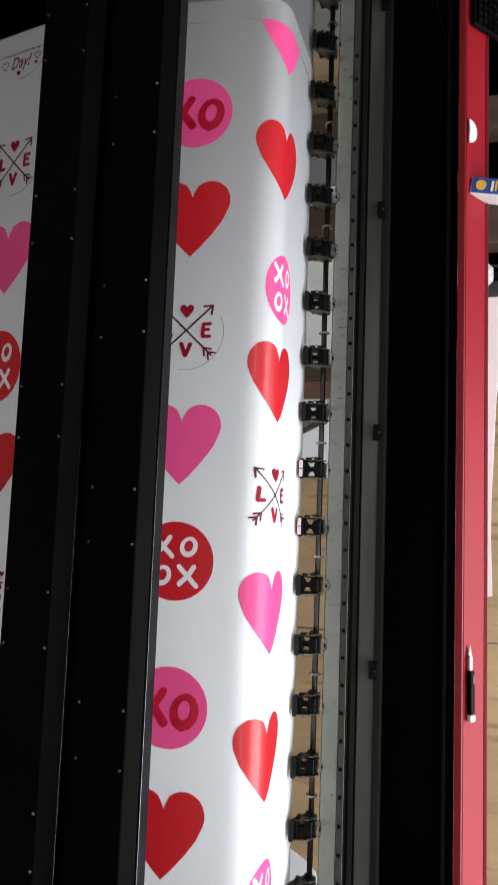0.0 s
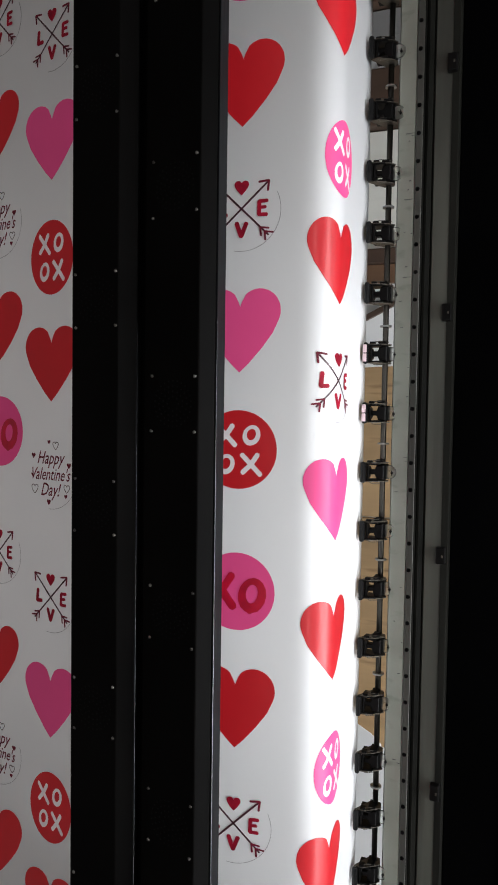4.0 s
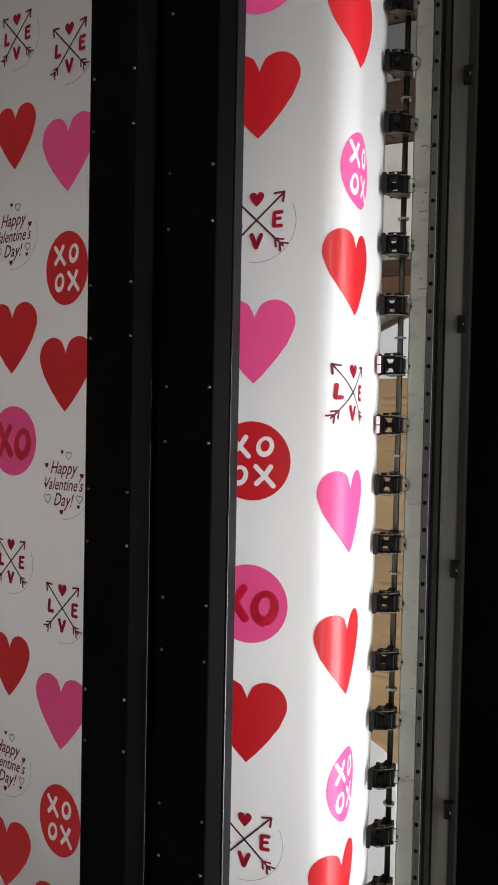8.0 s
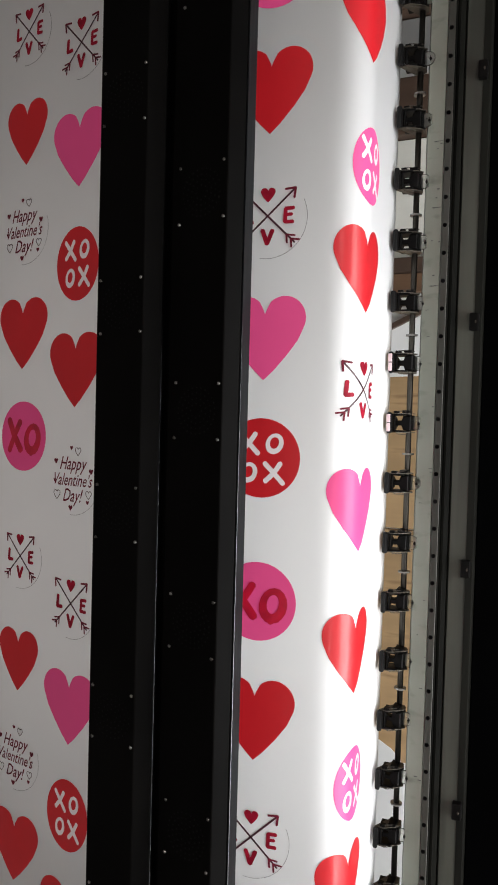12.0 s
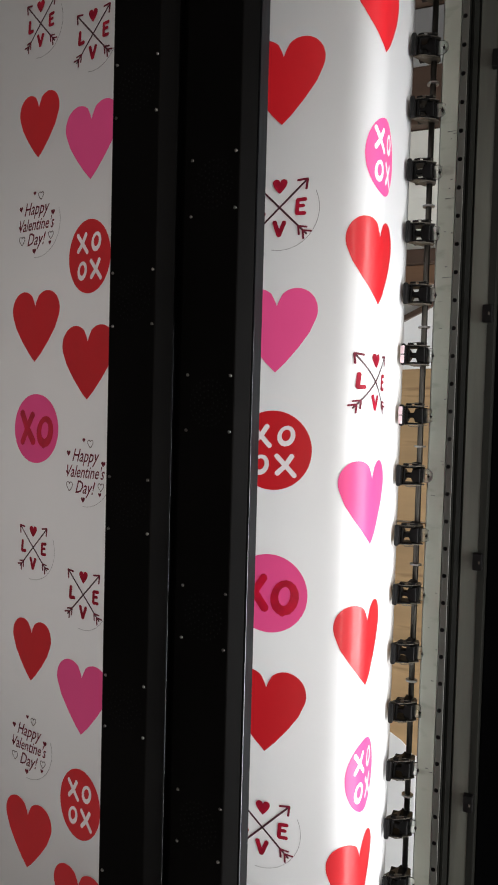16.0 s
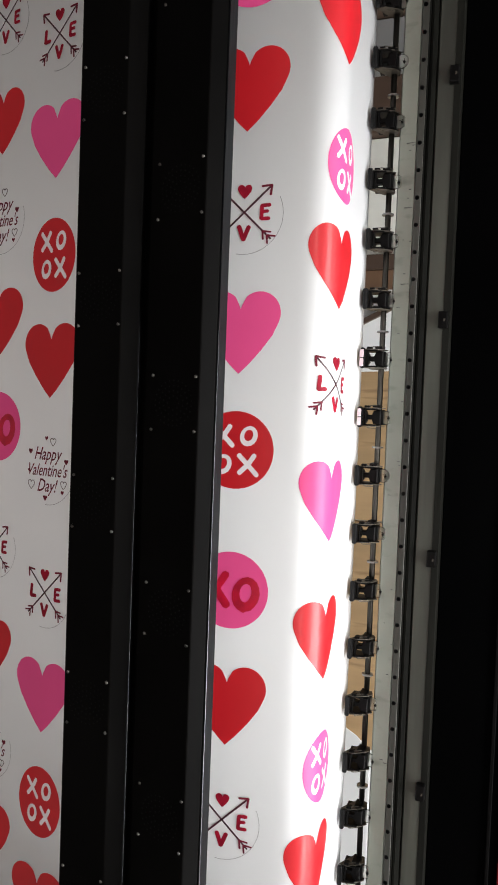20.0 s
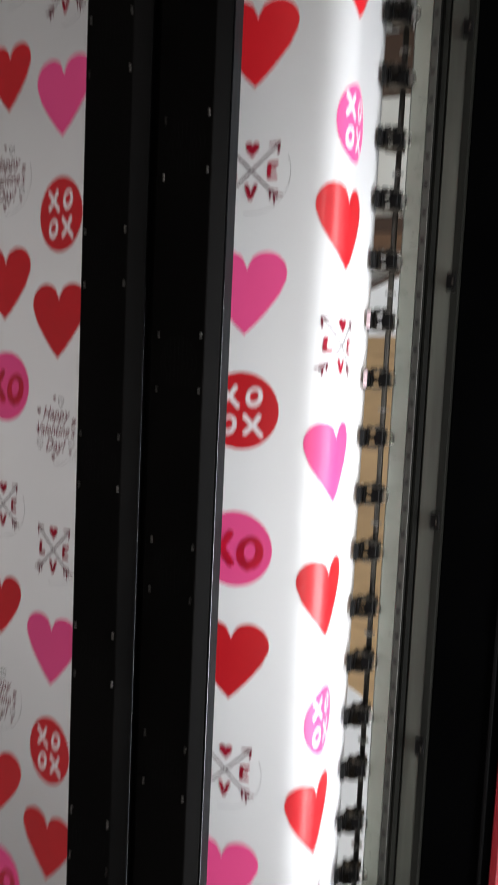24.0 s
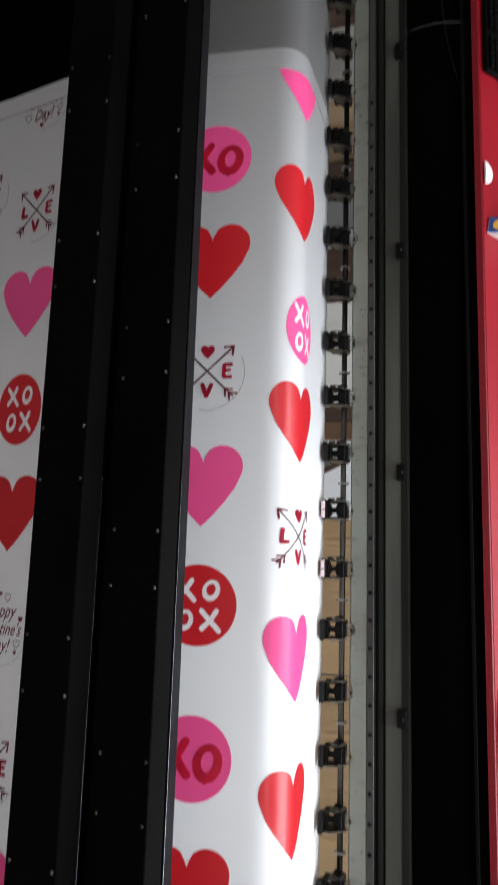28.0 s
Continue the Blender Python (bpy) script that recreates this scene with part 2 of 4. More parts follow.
def slab(points, y0, y1):
    """An outline of (x, z) drawn out along y."""
    bm = bmesh.new()
    a = [bm.verts.new((x, y0, z)) for x, z in points]
    b = [bm.verts.new((x, y1, z)) for x, z in points]
    n = len(points)
    for i in range(n):
        bm.faces.new((a[i], a[(i + 1) % n], b[(i + 1) % n], b[i]))
    bm.faces.new(a[::-1])
    bm.faces.new(b)
    bmesh.ops.recalc_face_normals(bm, faces=bm.faces)
    es = [e for e in bm.edges if abs(e.verts[0].co.y - e.verts[1].co.y) < 1e-6]
    bmesh.ops.bevel(bm, geom=es, offset=min(0.0012, (y1 - y0) * 0.3), segments=1, affect="EDGES")
    return bm


def tube(points, r, n=8):
    """A soft wire through the points."""
    bm = bmesh.new()
    pts = [Vector(p) for p in points]
    line = []
    for i in range(len(pts) - 1):
        p0, p1, p2, p3 = pts[max(i - 1, 0)], pts[i], pts[i + 1], pts[min(i + 2, len(pts) - 1)]
        for k in range(6):
            u = k / 6
            line.append(0.5 * (2 * p1 + (p2 - p0) * u + (2 * p0 - 5 * p1 + 4 * p2 - p3) * u * u + (3 * p1 - p0 - 3 * p2 + p3) * u ** 3))
    line.append(pts[-1])
    rings = []
    for i, p in enumerate(line):
        d = (line[min(i + 1, len(line) - 1)] - line[max(i - 1, 0)]).normalized()
        q = d.to_track_quat("Z", "Y").to_matrix()
        rings.append([bm.verts.new(p + q @ Vector((r * math.cos(2 * math.pi * k / n), r * math.sin(2 * math.pi * k / n), 0))) for k in range(n)])
    for a, b in zip(rings, rings[1:]):
        for k in range(n):
            bm.faces.new((a[k], a[(k + 1) % n], b[(k + 1) % n], b[k]))
    bm.faces.new(rings[0][::-1])
    bm.faces.new(rings[-1])
    bmesh.ops.recalc_face_normals(bm, faces=bm.faces)
    return bm


# ---- the room ----
def wall(name, x0, x1, y0, y1, z0, z1, mat, label):
    return tagged(part(name, box(x0, x1, y0, y1, z0, z1), mat), label, "wall", kind="structure")


tagged(part("floor", box(-4.2, 4.2, -4.2, 3.5, -0.1, 0), CONCRETE), "grey stained concrete workshop floor", "floor", kind="structure")
tagged(part("ceiling", box(-4.2, 4.2, -4.2, 3.5, 2.8, 2.9), CEILING), "plain white painted workshop ceiling", "ceiling", kind="structure")
wall("wall_front", -4.2, 4.2, -4.3, -4.2, 0, 2.8, WHITE_PAINT, "off-white painted wall facing the printer")
wall("wall_west", -4.3, -4.2, -4.2, 3.4, 0, 2.8, WHITE_PAINT, "off-white painted side wall")
wall("wall_east", 4.2, 4.3, -4.2, 3.4, 0, 2.8, WHITE_PAINT, "off-white painted side wall")
bm = box(-4.2, 1.85, 3.4, 3.5, 0, 2.8)
box(3.35, 4.2, 3.4, 3.5, 0, 2.8, bm=bm)
box(1.85, 3.35, 3.4, 3.5, 0, 1.5, bm=bm)
box(1.85, 3.35, 3.4, 3.5, 2.5, 2.8, bm=bm)
tagged(part("wall_back", bm, WHITE_PAINT), "off-white painted wall behind the printer", "wall", kind="structure")
# window out of view, added to go with the rear fill light
win = tagged(empty("window_1", (2.6, 3.45, 2.0)), "unseen white framed window added to the back wall for fill light", "window", kind="structure")
for x0, x1, z0, z1 in ((1.85, 1.91, 1.5, 2.5), (3.29, 3.35, 1.5, 2.5), (1.91, 3.29, 1.5, 1.56), (1.91, 3.29, 2.44, 2.5), (2.57, 2.63, 1.56, 2.44)):
    part("window_frame", box(x0, x1, 3.42, 3.48, z0, z1, 0.006), PLASTIC_WHITE, win)


def ceiling_lamp(x, y, length):
    th = tagged(empty("ceiling_light", (x, y, 2.8)), "white tube light fixture on the ceiling", "ceiling light", "ceiling lights")
    part("housing", box(x - length / 2, x + length / 2, y - 0.29, y + 0.29, 2.72, 2.8, 0.01), PLASTIC_WHITE, th)
    part("diffuser", box(x - length / 2 + 0.02, x + length / 2 - 0.02, y - 0.275, y + 0.275, 2.675, 2.722, 0.01), TUBE_GLOW, th)


ceiling_lamp(0.62, 0.42, 2.9)
ceiling_lamp(0.15, -2.40, 3.6)
ceiling_lamp(0.60, 1.06, 1.8)

# ---- the printer ----
printer = tagged(empty("wide_format_printer", (0.1, 1.05, 0)),
                 "black and red wide format printer with pinch rollers along its beam", "printer")
X0, X1 = -1.25, 1.55

# the way of the sheet, from the hanging end up over the apron to the platen
TILT, LEVEL, BEND = radians(8.0), radians(88.7), (0.8836, 0.917)
BEND_START, BEND_LENGTH = -0.0245, 0.0805
HANG = ((0.960, 0.12), (0.925, 0.25), (0.894, 0.39), (0.884, 0.45), (0.859, 0.59), (0.857, 0.68), (0.8675, 0.785))


def profile():
    """Points (s, y, z, ny, nz) along the way; s = 0 where the bend begins."""
    first = (BEND[0] + BEND_START * math.sin(TILT), BEND[1] + BEND_START * math.cos(TILT))
    ctrl = list(HANG) + [first]
    pts = []
    for i in range(len(ctrl) - 1):
        p0 = Vector(ctrl[max(i - 1, 0)])
        p1, p2 = Vector(ctrl[i]), Vector(ctrl[i + 1])
        p3 = Vector(ctrl[min(i + 2, len(ctrl) - 1)])
        for k in range(8):
            u = k / 8
            pts.append(0.5 * (2 * p1 + (p2 - p0) * u + (2 * p0 - 5 * p1 + 4 * p2 - p3) * u * u + (3 * p1 - p0 - 3 * p2 + p3) * u ** 3))
    start = len(pts)
    spot = Vector(first)
    pts.append(spot.copy())
    for k in range(36):
        u = (k + 0.5) / 36
        a = TILT + (LEVEL - TILT) * (0.08 * u + 0.92 * u * u * (3 - 2 * u))
        spot += Vector((math.sin(a), math.cos(a))) * BEND_LENGTH / 36
        pts.append(spot.copy())
    for k in range(1, 9):
        run = (1.064 - spot.x) * k / 8
        pts.append(Vector((spot.x + run, spot.y + run / math.tan(LEVEL))))
    s, run = [0.0], 0.0
    for a, b in zip(pts, pts[1:]):
        run += (b - a).length
        s.append(run)
    base = s[start] - BEND_START
    return [(v - base, p.x, p.y) for v, p in zip(s, pts)]


PROFILE = profile()
PS, PY, PZ = (np.array(c) for c in zip(*PROFILE))
PLATEN_Z, CLIP_Z = PZ[-1], 0.9441


def on_sheet(x, s, lift=0.0):
    y, z = np.interp(s, PS, PY), np.interp(s, PS, PZ)
    dy = np.interp(s + 0.002, PS, PY) - np.interp(s - 0.002, PS, PY)
    dz = np.interp(s + 0.002, PS, PZ) - np.interp(s - 0.002, PS, PZ)
    n = math.hypot(dy, dz)
    return Vector((x, y - lift * dz / n, z + lift * dy / n))


def strip(x0, x1, s0, s1, lift, thick, step=0.004):
    """A band along the way of the sheet, with thickness."""
    bm = bmesh.new()
    ss = [s0] + [v for v in PS if s0 + 1e-4 < v < s1 - 1e-4] + [s1]
    rows = []
    for s in ss:
        rows.append([bm.verts.new(on_sheet(x, s, l)) for x, l in ((x0, lift), (x1, lift), (x1, lift - thick), (x0, lift - thick))])
    for a, b in zip(rows, rows[1:]):
        for i in range(4):
            bm.faces.new((a[i], a[(i + 1) % 4], b[(i + 1) % 4], b[i]))
    bm.faces.new(rows[0])
    bm.faces.new(rows[-1][::-1])
    bmesh.ops.recalc_face_normals(bm, faces=bm.faces)
    return bm


part("apron", strip(-1.16, 1.13, -0.22, PS[-1] - 0.003, -0.0006, 0.004), APRON, printer, "bare brushed grey metal apron and platen", True)

# fan panels in front of the apron
LOWER = ((0.742, 0.652), (0.730, 0.6585), (0.7215, 0.7265), (0.7360, 0.7435), (0.752, 0.7370), (0.790, 0.7370), (0.790, 0.652))
UPPER = ((0.768, 0.7372), (0.7535, 0.7372), (0.7385, 0.752), (0.7195, 0.8295), (0.7345, 0.8430), (0.764, 0.8405), (0.790, 0.8200), (0.790, 0.7372))


def bevelled_prism(points, bevel):
    bm = prism(points, X0 + 0.05, X1 - 0.15)
    es = [e for e in bm.edges if abs(e.verts[0].co.x - e.verts[1].co.x) > 0.1]
    bmesh.ops.bevel(bm, geom=es, offset=bevel, segments=2, affect="EDGES", profile=0.5)
    return bm


lower = part("lower_fan_panel", bevelled_prism(LOWER, 0.0015), BLACK_METAL, printer, "black anodised panel with rows of screws")
upper = part("upper_fan_panel", bevelled_prism(UPPER, 0.0015), BLACK_METAL, printer, "black anodised panel with a bevelled top edge")
part("rim", prism(((0.7350, 0.8435), (0.7350, 0.8447), (0.764, 0.8420), (0.764, 0.8408)), X0 + 0.05, X1 - 0.15), BLACK_EDGE, upper, "dark grey rim, slightly lighter than the panel")
# edge highlights modelled as thin bright rods, growing thicker towards +x
for owner, y, z in ((lower, 0.7363, 0.7437), (upper, 0.7348, 0.8449)):
    bm = rod((-0.10, y, z), (0.42, y, z), 0.00008, 6, r2=0.0006)
    rod((0.42, y, z), (X1 - 0.16, y, z), 0.0006, 6, bm)
    part("worn_edge", bm, EDGE_BRIGHT, owner, "thin bright rod standing for the highlight along the panel edge")
for x in (X0 + 0.06, X1 - 0.19):
    part("bracket", box(x, x + 0.03, 0.78, 0.90, 0.66, 0.84, 0.003), BLACK_METAL, printer)

bm = bmesh.new()
bmesh.ops.create_uvsphere(bm, u_segments=10, v_segments=6, radius=0.0020, matrix=Matrix.Diagonal((1, 0.6, 1, 1)))
screw_mesh = mesh_of("screw", bm, SCREW, True)
bm = bmesh.new()
bmesh.ops.create_circle(bm, cap_ends=True, segments=8, radius=0.0011, matrix=pose(0, 0, 0, 90))
hole_mesh = mesh_of("hole", bm, RAIL)


def face_y(face, z):
    return float(np.interp(z, [p[1] for p in face], [p[0] for p in face]))


PITCH, GAP = 0.2423, 0.062
for owner, rows_z, x_first, face in ((lower, (0.6640, 0.7228), 0.0846, ((0.730, 0.6585), (0.7215, 0.7265))),
                                     (upper, (0.7640, 0.8250), -0.0372, ((0.7385, 0.752), (0.7195, 0.8295)))):
    for k in range(-4, 6):
        for side in (0, 1):
            for z in rows_z:
                x = x_first + k * PITCH + side * GAP
                again("screw", screw_mesh, owner, Matrix.Translation((x + random.uniform(-.0008, .0008), face_y(face, z) - 0.0006, z + random.uniform(-.0006, .0006))))
        cx, cz = x_first + k * PITCH + GAP / 2, sum(rows_z) / 2
        bm = bmesh.new()
        for ring, count in ((0.008, 8), (0.014, 14), (0.020, 20), (0.026, 26)):
            for i in range(count):
                a = 2 * math.pi * i / count
                z = cz + ring * math.sin(a)
                bmesh.ops.create_circle(bm, cap_ends=True, segments=6, radius=0.0010,
                                        matrix=Matrix.Translation((cx + ring * math.cos(a), face_y(face, z) - 0.0006, z)) @ pose(0, 0, 0, 90))
        part("grille", bm, GRILLE, owner, "ring of small drilled fan holes")

# platen end, shaft, clips
part("slot_bar", box(-1.16, 1.13, 1.050, 1.059, PLATEN_Z - 0.03, PLATEN_Z - 0.006, 0.002), BLACK_METAL, printer)
SHAFT_Y, SHAFT_Z = 1.058, 0.9735
shaft = part("pinch_shaft", rod((-1.16, SHAFT_Y, SHAFT_Z), (1.13, SHAFT_Y, SHAFT_Z), 0.0042, 14), SHAFT, printer, "dull steel shaft through the pinch rollers", True)
CLIP0, CLIP_PITCH = -0.6013, 0.08598


def ring_plate(r0, r1, cx, cz, y0, y1, n=24):
    """A flat ring standing in the plane of x and z."""
    bm = bmesh.new()
    loops = [[bm.verts.new((cx + r * math.cos(2 * math.pi * k / n), y, cz + r * math.sin(2 * math.pi * k / n))) for k in range(n)]
             for r, y in ((r0, y0), (r1, y0), (r1, y1), (r0, y1))]
    for a, b in zip(loops, loops[1:] + loops[:1]):
        for k in range(n):
            bm.faces.new((a[k], a[(k + 1) % n], b[(k + 1) % n], b[k]))
    bmesh.ops.recalc_face_normals(bm, faces=bm.faces)
    return bm


def clip_parts(pink):
    """Meshes of one pinch roller clip round x = 0, the body first: (name, mesh, label)."""
    out = []
    y0, z0 = 1.030, CLIP_Z

    def outline(pairs):
        return [(x, z0 + z) for x, z in pairs]

    # waisted body with an open window on each side of the waist
    bm = slab(outline(((-0.0085, 0.0128), (0.0085, 0.0128), (0.0036, 0.0150), (0.0036, 0.0215), (0.0098, 0.0238), (0.0106, 0.0345),
                       (-0.0106, 0.0345), (-0.0098, 0.0238), (-0.0036, 0.0215), (-0.0036, 0.0150))), y0 + 0.010, y0 + 0.022)
    box(-0.0112, 0.0112, y0 + 0.0165, y0 + 0.040, z0 + 0.0265, z0 + 0.0368, 0.0016, bm)
    out.append(("body", mesh_of("body", bm, BLACK_PLASTIC), ""))
    bm = box(-0.0154, 0.0154, y0 - 0.0056, y0 + 0.0008, z0 + 0.0030, z0 + 0.0100, 0.0026)
    out.append(("roller", mesh_of("roller", bm, CLIP_FRONT), "dark grey rubber roller"))
    bm = box(-0.0128, 0.0128, y0 + 0.0012, y0 + 0.0100, z0 + 0.0066, z0 + 0.0106, 0.0010)
    box(-0.0110, 0.0110, y0 + 0.0030, y0 + 0.0110, z0 + 0.0116, z0 + 0.0136, 0.0007, bm)
    box(-0.0128, -0.0104, y0 + 0.0040, y0 + 0.0300, z0 + 0.0095, z0 + 0.0280, 0.0010, bm)
    box(0.0104, 0.0128, y0 + 0.0040, y0 + 0.0300, z0 + 0.0095, z0 + 0.0280, 0.0010, bm)
    rod((-0.011, y0 + 0.0075, z0 + 0.0085), (0.011, y0 + 0.0075, z0 + 0.0085), 0.0022, 8, bm)
    out.append(("yoke", mesh_of("yoke", bm, BLACK_PLASTIC), ""))
    side = ((y0 + 0.003, z0 + 0.004), (y0 + 0.002, z0 + 0.017), (y0 + 0.013, z0 + 0.034), (y0 + 0.020, z0 + 0.040), (y0 + 0.034, z0 + 0.036), (y0 + 0.034, z0 + 0.022))
    for x0, x1 in ((-0.0140, -0.0130), (0.0130, 0.0140)):
        out.append(("side_plate", mesh_of("side_plate", prism(side, x0, x1), CLIP_STEEL), "thin tarnished steel side plate"))
    bm = box(-0.0185, -0.0145, y0 + 0.009, y0 + 0.030, z0 + 0.0220, z0 + 0.0330, 0.0012)
    box(-0.0172, -0.0138, y0 + 0.003, y0 + 0.012, z0 + 0.0110, z0 + 0.0190, 0.0012, bm)
    out.append(("lever", mesh_of("lever", bm, BLACK_PLASTIC), ""))
    bm = tube(((-0.0145, y0 + 0.004, z0 + 0.0160), (-0.0168, y0 + 0.005, z0 + 0.0190), (-0.0172, y0 + 0.010, z0 + 0.0300), (-0.0160, y0 + 0.012, z0 + 0.0370)), 0.0006, 6)
    out.append(("spring", mesh_of("spring", bm, CLIP_STEEL), "thin bent steel spring wire"))
    bm = tube(((0.0140, y0 + 0.004, z0 + 0.0160), (0.0158, y0 + 0.005, z0 + 0.0180), (0.0160, y0 + 0.012, z0 + 0.0290)), 0.0006, 6)
    out.append(("spring", mesh_of("spring", bm, CLIP_STEEL), "thin bent steel spring wire"))
    bm = ring_plate(0.0093, 0.0102, 0.0, z0 + 0.0408, y0 + 0.0198, y0 + 0.0206)
    out.append(("dial", mesh_of("dial", bm, CLIP_DIAL), "thin rim of a clear round plate"))
    bm = rod((0.0, y0 + 0.0199, z0 + 0.0408), (0.0, y0 + 0.0205, z0 + 0.0408), 0.0093, 24)
    out.append(("clear_plate", mesh_of("clear_plate", bm, CLEAR), "clear round plastic plate"))
    bm = rod((0.001, y0 + 0.0180, z0 + 0.0447), (0.001, y0 + 0.0206, z0 + 0.0447), 0.0018, 10)
    box(-0.0028, 0.0048, y0 + 0.0174, y0 + 0.0181, z0 + 0.0442, z0 + 0.0452, 0.0, bm)
    out.append(("dial_screw", mesh_of("dial_screw", bm, CLIP_FRONT), ""))
    if pink:
        bm = box(-0.0122, -0.0006, y0 - 0.0066, y0 - 0.0050, z0 + 0.0030, z0 + 0.0085, 0.0006)
        box(0.0006, 0.0122, y0 - 0.0066, y0 - 0.0050, z0 + 0.0030, z0 + 0.0085, 0.0008, bm)
        out.append(("sleeve", mesh_of("sleeve", bm, PLASTIC_PINK), "pale pink roller sleeve"))
    return out


plain_clip, pink_clip = clip_parts(False), clip_parts(True)
for k in range(-5, 19):
    x = CLIP0 + k * CLIP_PITCH
    pieces = pink_clip if k in (6, 7) else plain_clip
    m = Matrix.Translation((x, random.uniform(-.001, .001), random.uniform(-0.0005, 0.0008)))
    first = again("pinch_clip", pieces[0][1], printer, m)
    for name, me, label in pieces[1:]:
        ob = again(name, me, first, Matrix.Identity(4))
        ob.matrix_parent_inverse = Matrix.Identity(4)
        if label:
            tagged(ob, label)
    if k % 2 == 1:
        xr = x + CLIP_PITCH * 0.52
        bm = rod((xr - 0.0012, SHAFT_Y, SHAFT_Z), (xr + 0.0012, SHAFT_Y, SHAFT_Z), 0.0085, 14)
        part("stop_ring", bm, STEEL, shaft)

# beam, guide rail, front rail
beam = part("beam", prism(((1.062, 0.9845), (1.050, 0.988), (1.047, 1.011), (1.062, 1.0115), (1.10, 1.0115), (1.10, 0.9845)), X0, X1), BEAM, printer,
            "pale green grey beam smudged with ink")
for i in range(38):
    x = random.uniform(-0.95, 1.1)
    w = random.choice((0.0006, 0.0008, 0.0014))
    h = random.choice((0.002, 0.003, 0.004, 0.005, 0.012))
    zc = 1.010 - h / 2 - random.choice((0.0, 0.003, 0.006, 0.010, 0.012)) * (h < 0.01)
    yc = 1.047 + (1.011 - zc) * 0.13
    part("ink_mark", box(x, x + w, yc - 0.0008, yc + 0.001, zc - h / 2, zc + h / 2), INK_MARK, beam)
rail = part("guide_rail", prism(((1.045, 1.0118), (1.040, 1.0135), (1.040, 1.0218), (1.0406, 1.0225), (1.10, 1.0225), (1.10, 1.0118)), X0, X1), RAIL, printer,
            "dark grey steel guide rail with bolt holes")
bm = rod((0, -0.0006, 0), (0, 0.001, 0), 0.0030, 12)
bolt_mesh = mesh_of("bolt_hole", bm, BLACK_PAINT)
for k in range(-17, 26):
    again("bolt_hole", bolt_mesh, rail, Matrix.Translation((-0.0835 + 0.0387 * k, 1.040, 1.0170)))
part("rail_seal", prism(((1.0403, 1.0227), (1.0403, 1.0236), (1.050, 1.0242), (1.050, 1.026), (1.054, 1.034), (1.10, 1.034), (1.10, 1.0227)), X0, X1), RAIL_TOP, printer)
part("seal_lip", prism(((1.0475, 1.0255), (1.0475, 1.0285), (1.052, 1.0285), (1.052, 1.0255)), X0, X1), RAIL_TOP, printer)
front = part("front_rail", prism(((1.060, 1.0345), (1.056, 1.037), (1.056, 1.0595), (1.10, 1.0595), (1.10, 1.0345)), X0, X1), ALU, printer,
             "worn grey aluminium rail along the beam")
part("rail_top", prism(((1.0552, 1.0597), (1.0570, 1.0685), (1.062, 1.070), (1.10, 1.070), (1.10, 1.0597)), X0, X1), RAIL_TOP, printer, "dark strip above the rail")
for k in range(-1, 6):
    x = -0.4888 + 0.346 * k
    blk = part("clamp_block", box(x - 0.012, x + 0.012, 1.046, 1.062, 1.0535, 1.0665, 0.0015), BLACK_PLASTIC, front, "small black clamp with a dark screw")
    part("clamp_screw", box(x - 0.0015, x + 0.0025, 1.0445, 1.0465, 1.0612, 1.0634, 0.0005), CLIP_STEEL, blk)

# black housing above the beam, and the red cover
part("rear_panel", box(X0, X1, 1.085, 1.10, 1.0705, 1.172, 0.001), BLACK_PAINT, printer, "matt black panel above the rails")
part("inner_edge", box(X0, X1, 1.080, 1.0845, 1.1545, 1.1600, 0.001), EDGE_GREY, printer)
part("beam_core", box(X0, X1, 1.1002, 1.20, 1.00, 1.168), BLACK_PAINT, printer)
cover = part("cover", prism(((1.0875, 1.1725), (1.0875, 1.1850), (1.1215, 1.2135), (1.340, 1.2135), (1.345, 1.2085), (1.345, 1.1725)), X0, X1), RED_PAINT, printer,
             "glossy red powder coated top cover")
bm = prism(((1.0815, 1.1728), (1.0810, 1.1820), (1.0825, 1.1838), (1.0855, 1.1838), (1.0870, 1.1820), (1.0870, 1.1728)), X0, X1)
part("front_lip", bm, RED_DARK, cover, "darker red front lip")
part("back_lip", prism(((1.1212, 1.2140), (1.1222, 1.2182), (1.128, 1.2190), (1.136, 1.2140)), X0, X1), RED_DARK, cover, "darker red back lip")

# end housings, legs, lower body
for x0, x1 in ((X0 - 0.30, X0 - 0.001), (X1 + 0.001, X1 + 0.30)):
    part("end_housing", box(x0, x1, 0.80, 1.36, 0.62, 1.23, 0.02), BLACK_METAL, printer)
part("end_cover", prism(((0.955, 0.900), (0.945, 0.95), (0.975, 1.06), (1.06, 1.165), (1.0795, 1.165), (1.0795, 1.072), (1.03, 1.072), (1.03, 0.900)), 1.085, X1), BLACK_PAINT, printer, "matt black cover over the parking end")
part("lower_body", box(X0, X1, 1.02, 1.34, 0.12, 0.82, 0.01), BLACK_PAINT, printer)
for x in (X0 + 0.1, X1 - 0.25):
    part("leg", box(x, x + 0.08, 1.05, 1.25, 0.06, 0.119, 0.006), BLACK_PAINT, printer)
    part("foot", box(x - 0.01, x + 0.09, 0.72, 1.55, 0.0, 0.06, 0.008), BLACK_PAINT, printer)

